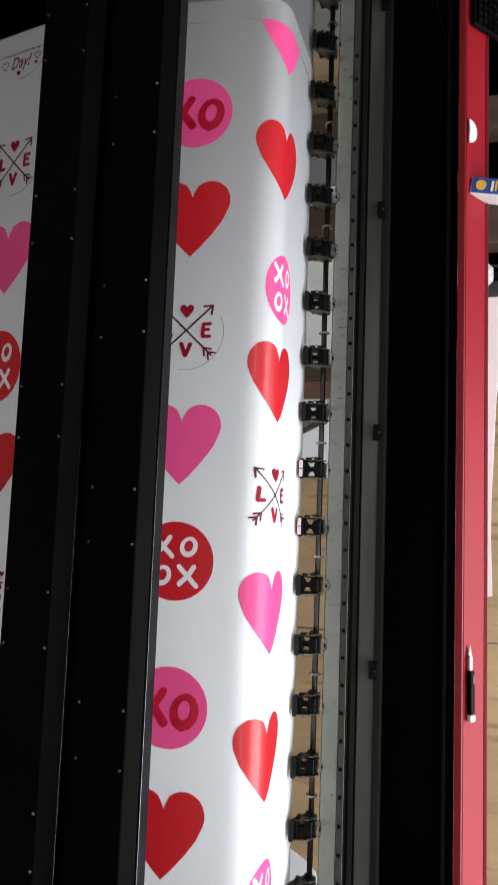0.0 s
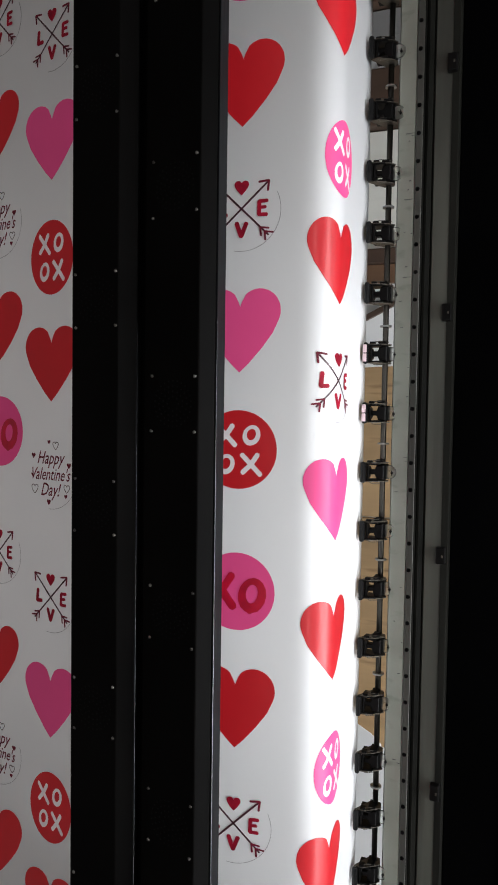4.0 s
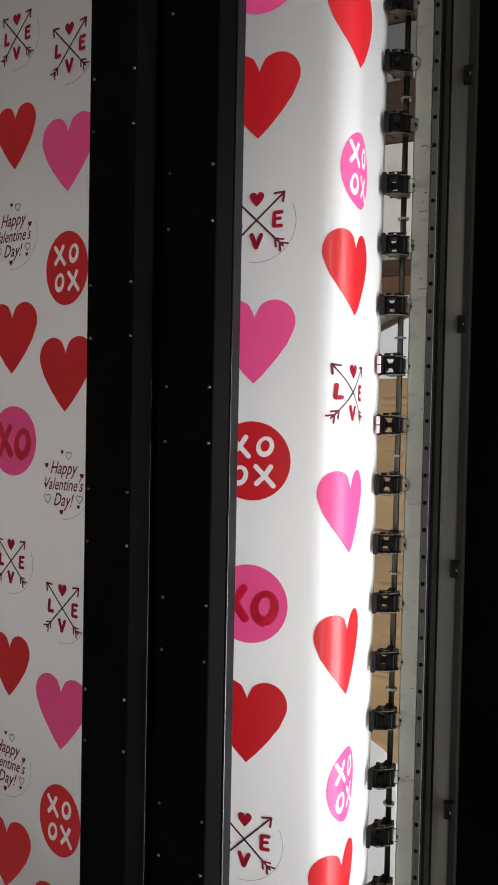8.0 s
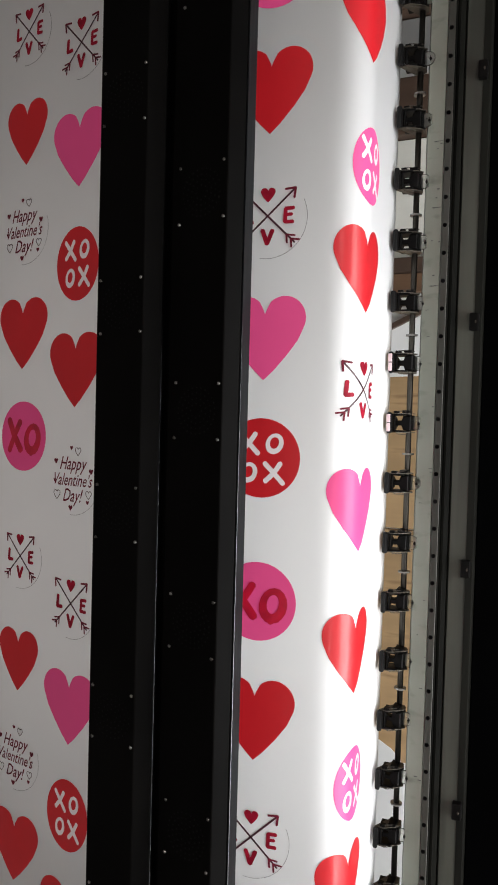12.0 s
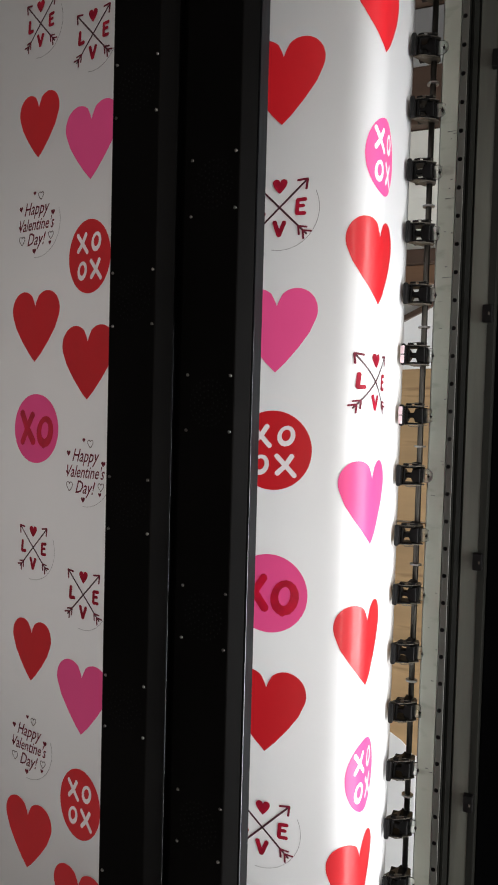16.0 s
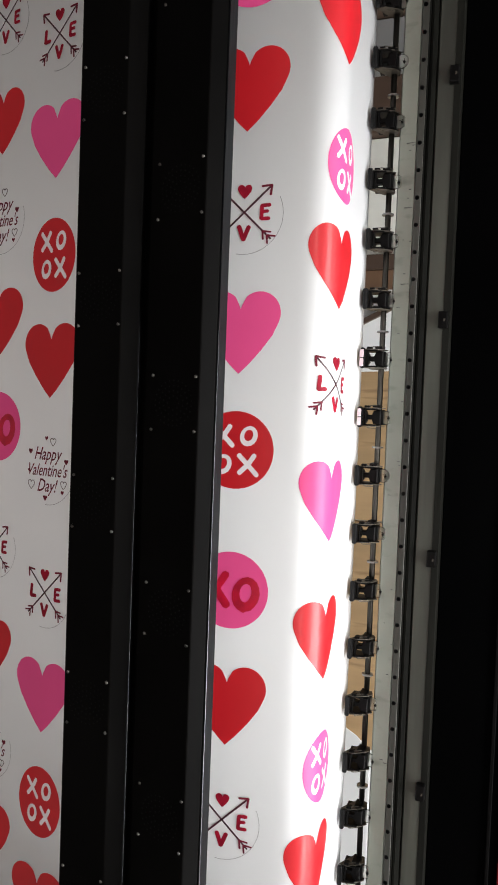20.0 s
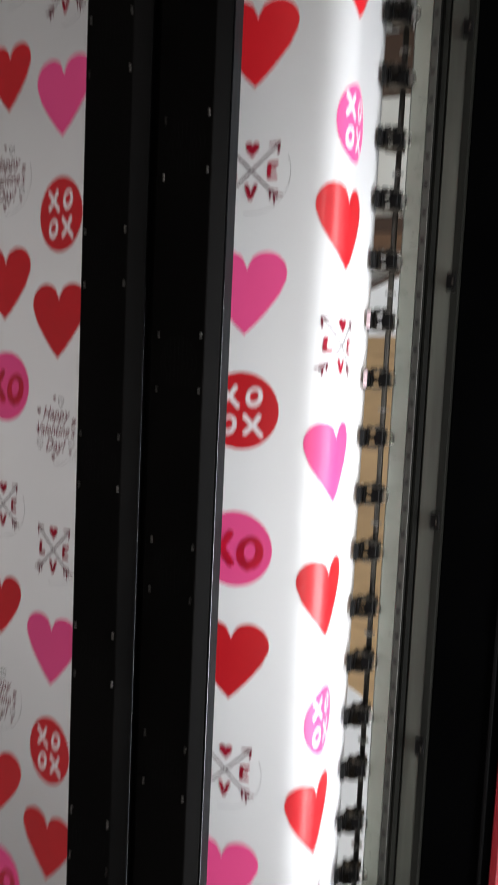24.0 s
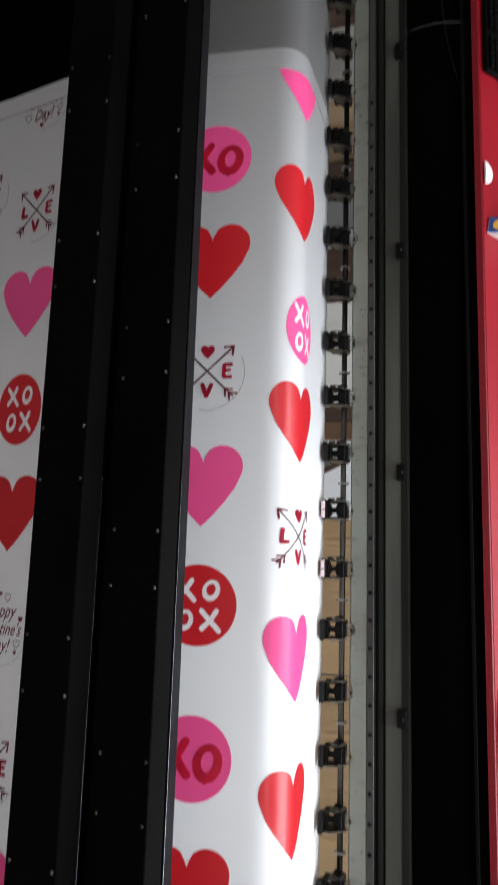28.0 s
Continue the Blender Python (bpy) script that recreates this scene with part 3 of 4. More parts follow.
# print carriage, parked past the end of the sheet
PALE_PLATE = material("aged_pale_plastic", (0.19, 0.168, 0.138), 0.5, vary=0.35, scale=20, bump=0.05)
GRIME = material("ink_stained_plastic", (0.012, 0.0095, 0.0085), 0.4, vary=0.7, scale=50, bump=0.2, per_object=0.7, spec=0.3)
TUBE = material("cloudy_ink_tube", (0.024, 0.021, 0.019), 0.35, vary=0.5, scale=70, bump=0.05, per_object=0.6)
carriage = part("carriage", prism(((0.985, 0.965), (0.977, 1.000), (0.982, 1.092), (1.036, 1.100), (1.038, 0.965)), 0.8675, 1.035), BLACK_PLASTIC, printer,
                "black print carriage with loose wiring and a smoked shield")


FOLDED = material("smoky_folded_sheet_metal", (0.115, 0.106, 0.102), 0.42, 0.3, vary=0.45, scale=16, grain=120, bump=0.08)
AGED_TAN = material("tan_component", (0.038, 0.030, 0.021), 0.5, vary=0.4, scale=40, bump=0.1)
AMBER = material("amber_resin", (0.085, 0.060, 0.022), 0.4, vary=0.4, scale=50, bump=0.05)
BEIGE = material("beige_wire_sheath", (0.060, 0.046, 0.030), 0.5, vary=0.4, scale=80, bump=0.05)

# folded metal tray: bottom strip, top wedge and bottom wedge, with returns behind
part("tray", box(0.868, 1.064, 0.951, 1.03, 0.9425, 0.9455, 0.001), FOLDED, carriage, "smoky grey folded metal tray")
part("tray_lip", slab(((0.8635, 0.9425), (0.8615, 0.9580), (0.915, 0.9590), (0.966, 0.9597), (1.0623, 0.9508), (1.065, 0.9425)), 0.946, 0.9505), FOLDED, carriage, "smoky grey folded lip")
part("tray_side", prism(((0.9475, 0.9430), (0.9500, 0.9585), (0.9635, 0.9575), (1.0215, 0.9845), (1.0215, 0.9460)), 0.8640, 0.8660), FOLDED, carriage, "smoky grey side wall rising towards the back")
part("tray_wedge", slab(((1.0615, 0.9525), (0.9910, 1.0154), (0.9931, 0.9701), (0.968, 0.9605)), 0.9475, 0.9500), PURPLE_GREY, carriage, "dark purple grey wedge with a bright folded edge")
part("wedge_strip", slab(((1.0645, 0.9430), (1.0618, 0.9515), (0.985, 0.9735), (0.968, 0.9600)), 0.9440, 0.9458), FOLDED, carriage, "pale strip")
part("edge_seal", prism(((0.9445, 0.9410), (0.9450, 0.9450), (1.0215, 0.9478), (1.0215, 0.9430)), 0.8618, 0.8638), BLACK_PAINT, carriage, "thin black edge seal")
part("edge_seal", slab(((0.8640, 0.9413), (0.8640, 0.9437), (1.0655, 0.9440), (1.0655, 0.9413)), 0.9438, 0.9458), BLACK_PAINT, carriage)
part("wedge_edge", rod((1.0620, 0.9465, 0.9512), (0.9910, 0.9465, 1.0154), 0.0006, 6), EDGE_BRIGHT, carriage, "thin bright edge line")
part("wedge_edge", rod((0.8632, 0.9635, 0.9577), (0.8632, 1.0215, 0.9847), 0.0005, 6), EDGE_BRIGHT, carriage, "thin bright edge line")
part("paper_tag", box(0.966, 0.981, 0.9428, 0.9436, 0.9655, 0.9705), FOLDED, carriage, "small grey tag")
part("cable_bracket", slab(((0.836, 1.0030), (0.838, 1.0455), (0.873, 1.0465), (0.873, 1.0415), (0.868, 1.0340), (0.852, 1.0310), (0.849, 1.0030)), 1.012, 1.018), FOLDED, carriage, "grey folded cable bracket")
part("bracket_clip", box(0.858, 0.867, 1.0085, 1.012, 1.0335, 1.0420, 0.001), AGED_TAN, carriage)
part("head_block", box(0.868, 0.915, 0.955, 0.984, 0.962, 1.005, 0.003), BLACK_PLASTIC, carriage)
part("head_block", box(0.958, 0.972, 0.950, 0.984, 1.023, 1.067, 0.002), BLACK_PLASTIC, carriage)
for i, x in enumerate((0.918, 0.938, 0.957)):
    part("damper", box(x, x + 0.016, 0.954, 0.984, 0.956, 1.000, 0.006), BLACK_PLASTIC, carriage)
    part("wire", tube(((x + 0.004, 0.953, 0.957), (x + 0.002, 0.947, 0.970), (x + 0.007, 0.946, 0.986), (x + 0.019, 0.950, 1.001)), 0.0017), TUBE, carriage, "cloudy grey ink tube")
part("tip", tube(((0.926, 0.9448, 0.989), (0.931, 0.9452, 0.995), (0.938, 0.948, 1.0005)), 0.0022), BRASS, carriage, "yellow tube tip")
part("tan_label", box(0.870, 0.884, 0.9535, 0.9548, 0.9700, 0.9790), CARDBOARD, carriage, "small tan label")
part("component", box(0.900, 0.912, 0.956, 0.984, 1.033, 1.076, 0.002), AGED_TAN, carriage, "tan component")
part("component", box(0.9176, 0.938, 0.957, 0.984, 1.047, 1.077, 0.002), AGED_TAN, carriage, "tan component")
part("component", box(0.940, 0.947, 0.953, 0.984, 1.046, 1.060, 0.001), AGED_TAN, carriage)
part("upright_plate", slab(((0.858, 1.0838), (0.880, 1.0790), (0.930, 1.0778), (1.027, 1.0775), (1.030, 1.0790), (0.985, 1.0830), (0.890, 1.0838)), 0.955, 0.975), PALE_PLATE, carriage, "thin pale upright plate")
part("side_block", box(0.8756, 0.8850, 0.985, 1.03, 1.085, 1.107, 0.002), AMBER, carriage, "dull amber block")
part("side_block", box(0.8855, 0.9050, 0.985, 1.03, 1.085, 1.108, 0.002), DARK_WOOD, carriage, "dark brown block")
part("side_block", box(0.912, 0.972, 0.985, 1.03, 1.085, 1.106, 0.003), GRIME, carriage)
part("side_frame", tube(((0.876, 0.982, 1.110), (0.890, 0.982, 1.107), (0.912, 0.981, 1.112), (0.920, 0.982, 1.108), (0.945, 0.982, 1.110), (0.972, 0.981, 1.114), (0.985, 0.983, 1.109), (1.006, 0.984, 1.107)), 0.0010, 6), BEIGE, carriage, "thin beige lead")
part("board_rail", box(0.880, 1.000, 1.03, 1.038, 1.085, 1.115, 0.002), BLACK_PLASTIC, carriage)
part("wire", tube(((0.890, 0.952, 1.010), (0.908, 0.946, 1.018), (0.926, 0.944, 1.028), (0.934, 0.943, 1.038), (0.922, 0.944, 1.047), (0.900, 0.945, 1.056), (0.886, 0.947, 1.063), (0.8826, 0.952, 1.076)), 0.0013), BEIGE, carriage, "beige lead looped across the carriage")
part("wire", tube(((0.885, 0.953, 1.004), (0.905, 0.946, 1.012), (0.922, 0.946, 1.020)), 0.0011), TUBE, carriage)
part("wire", tube(((0.970, 0.951, 1.0698), (0.985, 0.945, 1.0700), (1.000, 0.944, 1.0630), (1.004, 0.945, 1.0516), (0.998, 0.952, 1.044)), 0.0011), TUBE, carriage, "cloudy grey ink tube")
part("knob_plate", box(0.997, 1.008, 0.948, 0.956, 1.024, 1.046, 0.001), GRIME, carriage)
bm = bmesh.new()
bmesh.ops.create_uvsphere(bm, u_segments=14, v_segments=8, radius=0.0048, matrix=Matrix.Translation((1.0155, 0.950, 1.0355)))
part("knob", bm, GRIME, carriage, "small dull ball knob", True)
part("led", box(0.839, 0.847, 1.000, 1.004, 1.1065, 1.1115, 0.001), LED_BLUE, carriage, "lit blue indicator light")
part("led_arm", box(0.840, 0.877, 1.004, 1.03, 1.095, 1.112, 0.001), BLACK_PLASTIC, carriage)
for i in range(14):
    x, z = random.uniform(0.862, 1.015), random.uniform(0.962, 1.074)
    w, h = random.uniform(0.004, 0.013), random.uniform(0.004, 0.014)
    y = 0.976 - random.uniform(0.0, 0.012)
    part("fitting", box(x - w, x + w, y, 0.990, z - h, z + h, 0.0015), random.choice((GRIME, GRIME, BLACK_PLASTIC)), carriage)
for i in range(9):
    x, z = random.uniform(0.868, 0.985), random.uniform(0.970, 1.070)
    dx, dz = random.uniform(-0.035, 0.035), random.uniform(-0.03, 0.03)
    part("wire", tube(((x, 0.966, z), (x + dx * 0.4, 0.945 + random.uniform(0, 0.006), z + dz * 0.2), (x + dx * 0.8, 0.945 + random.uniform(0, 0.006), z + dz), (x + dx, 0.970, z + dz * 1.3)), random.uniform(0.0009, 0.0016), 6), random.choice((TUBE, GRIME, TUBE)), carriage)
carriage.location.x = -0.017
for x, z0, z1 in ((1.007, 1.124, 1.142), (1.007, 1.147, 1.156)):
    part("caption_bar", box(x, x + 0.005, 1.0835, 1.0845, z0, z1), PLASTIC_GREY, printer, "small grey bar of unreadable lettering")
part("thin_wire", tube(((-0.885, 1.074, 1.071), (-0.8852, 1.066, 1.115), (-0.886, 1.074, 1.156)), 0.0004, 6), STEEL, printer, "thin bright wire")
part("thin_wire", tube(((-0.955, 1.078, 1.126), (-0.908, 1.077, 1.129), (-0.840, 1.078, 1.138), (-0.773, 1.079, 1.153)), 0.0004, 6), SHAFT, printer)


# ---- the printed sheet ----
SHEET = (-0.742, 0.920)
PRINT = (-0.708, 0.886)
sheet = tagged(part("vinyl_sheet", strip(*SHEET, PS[0], PS[-1] - 0.003, 0.0006, 0.0005), VINYL, None, "", True),
               "white glossy vinyl sheet printed with hearts and round motifs", "vinyl sheet")
LIFT = 0.0011


def plump_heart(w, h, n=10):
    """A heart of two round lobes with straight flanks down to the tip."""
    r = 0.268
    left = []
    cx, cy = -0.245, 0.235
    for i in range(n * 2 + 1):
        a = radians(40 + (206 - 40) * i / (2 * n))
        left.append((cx + r * math.cos(a) * 0.98, cy + r * math.sin(a)))
    left = [(0.0, 0.285), (-0.022, 0.345)] + left[1:] + [(-0.415, -0.03), (-0.28, -0.215), (-0.12, -0.40), (0.0, -0.515)]
    right = [(-x, y) for x, y in left[1:-1]][::-1]
    return [(x * w, y * h) for x, y in left + right]


def disc_outline(r, n=48):
    return [(r * math.cos(2 * math.pi * i / n), r * math.sin(2 * math.pi * i / n)) for i in range(n)]


def flat(outlines, cx, s0, lift, cut=True):
    """Outlines of (u, v), u up the sheet and v towards smaller x, laid on the sheet round (cx, s0)."""
    bm = bmesh.new()
    for count, pts in enumerate(outlines):
        h = 6e-6 * (count % 8)
        vs = [bm.verts.new((cx - v, s0 + u, h)) for u, v in pts]
        if len(pts) > 12:
            hub = bm.verts.new((cx, s0, h))
            for a, b in zip(vs, vs[1:] + vs[:1]):
                bm.faces.new((a, b, hub))
        else:
            bm.faces.new(vs)
    bmesh.ops.triangulate(bm, faces=bm.faces)
    ys = [v.co.y for v in bm.verts]
    lo, hi = min(ys), max(ys)
    if hi > -0.028:
        s = max(lo, -0.028) + 0.002
        while s < hi:
            bmesh.ops.bisect_plane(bm, geom=bm.verts[:] + bm.edges[:] + bm.faces[:], plane_co=(0, s, 0), plane_no=(0, 1, 0))
            s += 0.004 if s < 0.058 else 0.03
    else:
        s = lo + 0.02
        while s < hi:
            bmesh.ops.bisect_plane(bm, geom=bm.verts[:] + bm.edges[:] + bm.faces[:], plane_co=(0, s, 0), plane_no=(0, 1, 0))
            s += 0.02
    if cut:
        for co, no in (((PRINT[0], 0, 0), (-1, 0, 0)), ((PRINT[1], 0, 0), (1, 0, 0)), ((0, PS[-1] - 0.006, 0), (0, 1, 0))):
            bmesh.ops.bisect_plane(bm, geom=bm.verts[:] + bm.edges[:] + bm.faces[:], plane_co=co, plane_no=no, clear_outer=True)
    for v in bm.verts:
        v.co = on_sheet(v.co.x, v.co.y, lift + v.co.z)
    bmesh.ops.recalc_face_normals(bm, faces=bm.faces)
    if bm.faces:
        up = sum((f.normal * f.calc_area() for f in bm.faces), Vector())
        if up.y > 0 and up.z < 0.5 * up.length or up.z < -0.2 * up.length:
            bmesh.ops.reverse_faces(bm, faces=bm.faces)
    return bm


def stroke(points, width, caps=True):
    """Outlines of a brush stroke along points, one convex piece a stretch."""
    out = []
    pts = [Vector(p) for p in points]
    for i, (a, b) in enumerate(zip(pts, pts[1:])):
        d = (b - a).normalized()
        n = Vector((-d.y, d.x)) * width / 2
        out.append([tuple(a + n), tuple(a + n * 0.5 - d * width * 0.32 * caps), tuple(a - n * 0.5 - d * width * 0.32 * caps), tuple(a - n),
                    tuple(b - n), tuple(b - n * 0.5 + d * width * 0.32 * caps), tuple(b + n * 0.5 + d * width * 0.32 * caps), tuple(b + n)])
    return out


def ring(cx, cy, rx, ry, width, lean=0.0, n=16):
    """A hand-drawn O: quads round an oval, broader on one side."""
    out = []
    for i in range(n):
        q = []
        for j, k in ((i, 1), (i + 1, 1), (i + 1, -1), (i, -1)):
            a = 2 * math.pi * j / n
            w = width * (1 + 0.18 * math.cos(a - 5.0))
            x, y = (rx + k * w / 2) * math.cos(a), (ry + k * w / 2) * math.sin(a)
            q.append((cx + x + lean * y, cy + y))
        out.append(q)
    return out


def moved(outlines, dx, dy, scale=1.0):
    return [[(x * scale + dx, y * scale + dy) for x, y in o] for o in outlines]


def text_mesh(body, size, shear, cx, cy, width):
    """Outline triangles of a line of the built-in font, fitted to a width."""
    cu = bpy.data.curves.new("text", "FONT")
    cu.body, cu.size, cu.align_x, cu.shear, cu.resolution_u = body, size, "CENTER", shear, 2
    cu.offset = 0.0002
    ob = bpy.data.objects.new("text", cu)
    scene.collection.objects.link(ob)
    me = bpy.data.meshes.new_from_object(ob.evaluated_get(bpy.context.evaluated_depsgraph_get()))
    xs = [v.co.x for v in me.vertices]
    k = width / max(1e-6, max(xs) - min(xs))
    mid = (max(xs) + min(xs)) / 2
    out = [[((me.vertices[i].co.x - mid) * k + cx, me.vertices[i].co.y + cy) for i in p.vertices] for p in me.polygons]
    bpy.data.objects.remove(ob)
    bpy.data.curves.remove(cu)
    bpy.data.meshes.remove(me)
    return out


def squeeze(s0):
    """Some of the round prints are ovals, those low on the hanging sheet least."""
    return 0.82 if s0 < -0.2 else 1.0


def narrow(outlines, k):
    return [[(x * k, y * (1.03 if k < 1 else 1.0)) for x, y in o] for o in outlines]


X_BIG = stroke([(-0.5, 0.5), (0.02, -0.02), (0.5, -0.52)], 0.26) + stroke([(0.34, 0.52), (0.0, 0.0), (-0.46, -0.44)], 0.26)
O_BIG = ring(0, 0, 0.36, 0.42, 0.24, 0.12)
# brushed X and O of the pink prints, in metres
X_TALL = stroke([(-0.0135, 0.0225), (-0.002, 0.001), (0.0145, -0.0215)], 0.0115) + stroke([(0.0125, 0.0205), (0.001, 0.002), (-0.0125, -0.0230)], 0.0100)
O_TALL = ring(0, 0, 0.0135, 0.0180, 0.0110, 0.10) + stroke([(-0.007, -0.0150), (-0.002, -0.0225)], 0.0085) + stroke([(-0.001, -0.0200), (0.007, -0.0185)], 0.0070)


def print_circle_xoxo(cx, s0, ink):
    k = squeeze(s0) if ink is INK_RED else 0.76
    base = part("circle_print", flat(narrow([disc_outline(0.0515 if ink is INK_RED else 0.0468)], k), cx, s0, LIFT), ink, sheet, "round print with four white letters X O O X", True)
    for kind, u, v in ((X_BIG, -0.0165, 0.0185), (O_BIG, 0.0175, 0.0195), (O_BIG, -0.0165, -0.0190), (X_BIG, 0.0175, -0.0190)):
        part("letter", flat(narrow(moved(kind, u, v, 0.0250), k), cx, s0, LIFT + 0.0004), INK_WHITE, base)


def print_circle_xo(cx, s0):
    k = 0.97 if s0 < -0.2 else 1.0
    base = part("circle_print", flat(narrow([disc_outline(0.0515)], k), cx, s0, LIFT), INK_PINK, sheet, "pink round print with dark red letters X O", True)
    part("letter", flat(narrow(moved(X_TALL, -0.0190, 0.001), k), cx, s0, LIFT + 0.0004), INK_DARK, base)
    part("letter", flat(narrow(moved(O_TALL, 0.0212, -0.003), k), cx, s0, LIFT + 0.0004), INK_DARK, base)


def print_heart(cx, s0, ink, kw=1.0, kh=1.0):
    part("heart_print", flat([plump_heart((0.099 if s0 > 0 else 0.106) * kw, 0.106 * kh)], cx, s0, LIFT), ink, sheet, "pink heart print" if ink is INK_PINK else "red heart print", True)


def outline_arc(cx, s0, r, a0, a1, width, ink, base):
    n, out = 22, []
    for i in range(n):
        q = []
        for j, rr in ((i, r), (i + 1, r), (i + 1, r + width), (i, r + width)):
            a = radians(a0 + (a1 - a0) * j / n)
            q.append((rr * math.cos(a), rr * math.sin(a)))
        out.append(q)
    return part("cut_line", flat(out, cx, s0, LIFT), ink, base)


def arrow(sign):
    tip, tail = (0.036 * sign, 0.037), (-0.036 * sign, -0.037)
    shaft_ = stroke([tip, (0, 0), tail], 0.0026)
    head = stroke([tip, (0.036 * sign - 0.013 * sign, 0.0355)], 0.003) + stroke([tip, (0.0345 * sign, 0.0235)], 0.003)
    feathers = []
    for d in (0.001, 0.0075):
        bx, by = -0.036 * sign + d * sign * 0.9 + 0.004 * sign, -0.037 + d * 0.9 + 0.004
        feathers += stroke([(bx, by), (bx - 0.011 * sign, by - 0.0015)], 0.0026) + stroke([(bx, by), (bx - 0.001 * sign, by - 0.0115)], 0.0026)
    return shaft_, head, feathers


def print_love(cx, s0, ku=1.0, kv=0.93):
    def laid(outlines, dv=0.0, lift=LIFT + 0.0003):
        return flat([[(u * ku, (v + dv) * kv + 0.0025) for u, v in o] for o in outlines], cx, s0, lift)

    base = part("love_print", laid(arrow(1)[0] + arrow(-1)[0], lift=LIFT), INK_BROWN, sheet, "print of two crossed arrows with the letters LOVE")
    for sign in (1, -1):
        part("arrow_head", laid(arrow(sign)[1]), INK_WINE, base)
        part("fletching", laid(arrow(sign)[2]), INK_WINE, base)
    part("small_heart", flat([[(u * ku, v * kv) for u, v in plump_heart(0.019, 0.0195)]], cx - 0.0285 * kv - 0.0025, s0, LIFT + 0.0003), INK_LETTER, base)
    k = 0.0113
    for glyph, u, v in ((stroke([(-0.2, 0.85), (-0.35, -0.75), (0.55, -0.7)], 0.54), -0.0265, 0.0),
                        (stroke([(-0.55, 0.85), (0.0, -0.8), (0.6, 0.8)], 0.52), 0.0, -0.0290),
                        (stroke([(-0.3, 0.8), (-0.35, -0.8), (0.55, -0.8)], 0.46) + stroke([(-0.3, 0.8), (0.6, 0.85)], 0.46) + stroke([(-0.3, 0.05), (0.4, 0.1)], 0.42), 0.0270, 0.0)):
        part("letter", laid(moved(glyph, u, v, k)), INK_LETTER, base)
    outline_arc(cx, s0, 0.0515 * (ku + 1) / 2, -100, 25, 0.0006, INK_GREY, base)


def print_valentine(cx, s0):
    lines = (("Happy", 0.027, 0.0140, 0.056), ("Valentine's", 0.0255, -0.0095, 0.078), ("Day!", 0.027, -0.0325, 0.041))
    base = None
    for word, size, v, width in lines:
        bm = flat(text_mesh(word, size, 0.38, 0.0, v, width), cx, s0, LIFT)
        base = part("letters", bm, INK_WINE, base) if base else part("greeting_print", bm, INK_WINE, sheet, "printed words Happy Valentine's Day! with small hearts")
    for u, v, w in ((-0.004, 0.0455, 0.006), (-0.036, 0.025, 0.008), (0.036, 0.0125, 0.008), (-0.0385, -0.003, 0.005), (0.03, -0.032, 0.006), (-0.004, -0.042, 0.008)):
        part("small_heart", flat([plump_heart(w, w)], cx - v, s0 + u, LIFT + 0.0003), INK_WINE, base)
    for u, v, w in ((0.0095, 0.0405, 0.011), (-0.033, -0.024, 0.013), (0.032, -0.021, 0.011)):
        o = plump_heart(w, w)
        part("small_heart", flat([q for a, b in zip(o, o[1:] + o[:1]) for q in stroke([a, b], 0.0011, False)], cx - v, s0 + u, LIFT + 0.0003), INK_BROWN, base)
    outline_arc(cx, s0, 0.0515, -95, 20, 0.0006, INK_GREY, base)


# column place along the sheet, then kind and x of each print
def s_of_z(z):
    return float(np.interp(z, PZ[: len(HANG) * 8 + 1], PS[: len(HANG) * 8 + 1]))


COLUMNS = (
    (0.0362, "pH-0.694 rH-0.508 pC-0.325 rH-0.193 L-0.038 pH0.114 rH0.299 pC0.474 rH0.612 L0.770"),
    (s_of_z(0.818), "rC-0.760 X-0.573 rH-0.418 L-0.257 pH-0.104 rC0.051 X0.238 rH0.393 L0.553 pH0.707 rC0.862"),
    (s_of_z(0.527), "V-0.716 L-0.527 pH-0.380 rC-0.216 rH-0.064 V0.095 L0.279 pH0.431 rC0.591 rH0.745 V0.905"),
    (s_of_z(0.414), "L-0.572 sH-0.424 V-0.277 rH-0.121 X0.036 L0.223 sH0.382 V0.535 rH0.676 X0.840"),
)
for s0, listed in COLUMNS:
    for item in listed.split():
        kind = item.rstrip("-.0123456789")
        x = float(item[len(kind):])
        s = s0 + (0.0 if s0 < 0 else {"pC": 0.006, "L": 0.001}.get(kind, 0.0))
        low = s0 < s_of_z(0.45)
        if kind == "sH":
            print_heart(x, s + 0.002, INK_RED, 0.82, 0.89)
        elif kind in ("rH", "pH"):
            print_heart(x, s, INK_RED if kind == "rH" else INK_PINK)
        elif kind in ("rC", "pC"):
            print_circle_xoxo(x, s, INK_RED if kind == "rC" else INK_PINK)
        elif kind == "X":
            print_circle_xo(x, s + (0.005 if low else 0.0))
        elif kind == "L":
            print_love(x, s + (0.003 if low else 0.0), *((0.84, 0.87) if low else (0.91, 0.90) if s0 < -0.2 else (1.0, 0.93)))
        else:
            print_valentine(x, s)
for x in (PRINT[0] - 0.001, PRINT[1] + 0.001):
    part("margin_line", strip(x - 0.0005, x + 0.0005, PS[0] + 0.1, PS[-1] - 0.008, LIFT + 0.0002, 0.0003), INK_GREY, sheet)

# ---- things on the red cover ----
SLOPE = radians(40.0)
FACE = Matrix.Translation((0, 1.0892, 1.1868)) @ Matrix.Rotation(SLOPE, 4, "X")   # x along, y up the slope, z off it


def lay(ob, x, up, turn=0.0, lift=0.0):
    ob.matrix_world = FACE @ pose(x, up, lift, 0, 0, turn)
    return ob


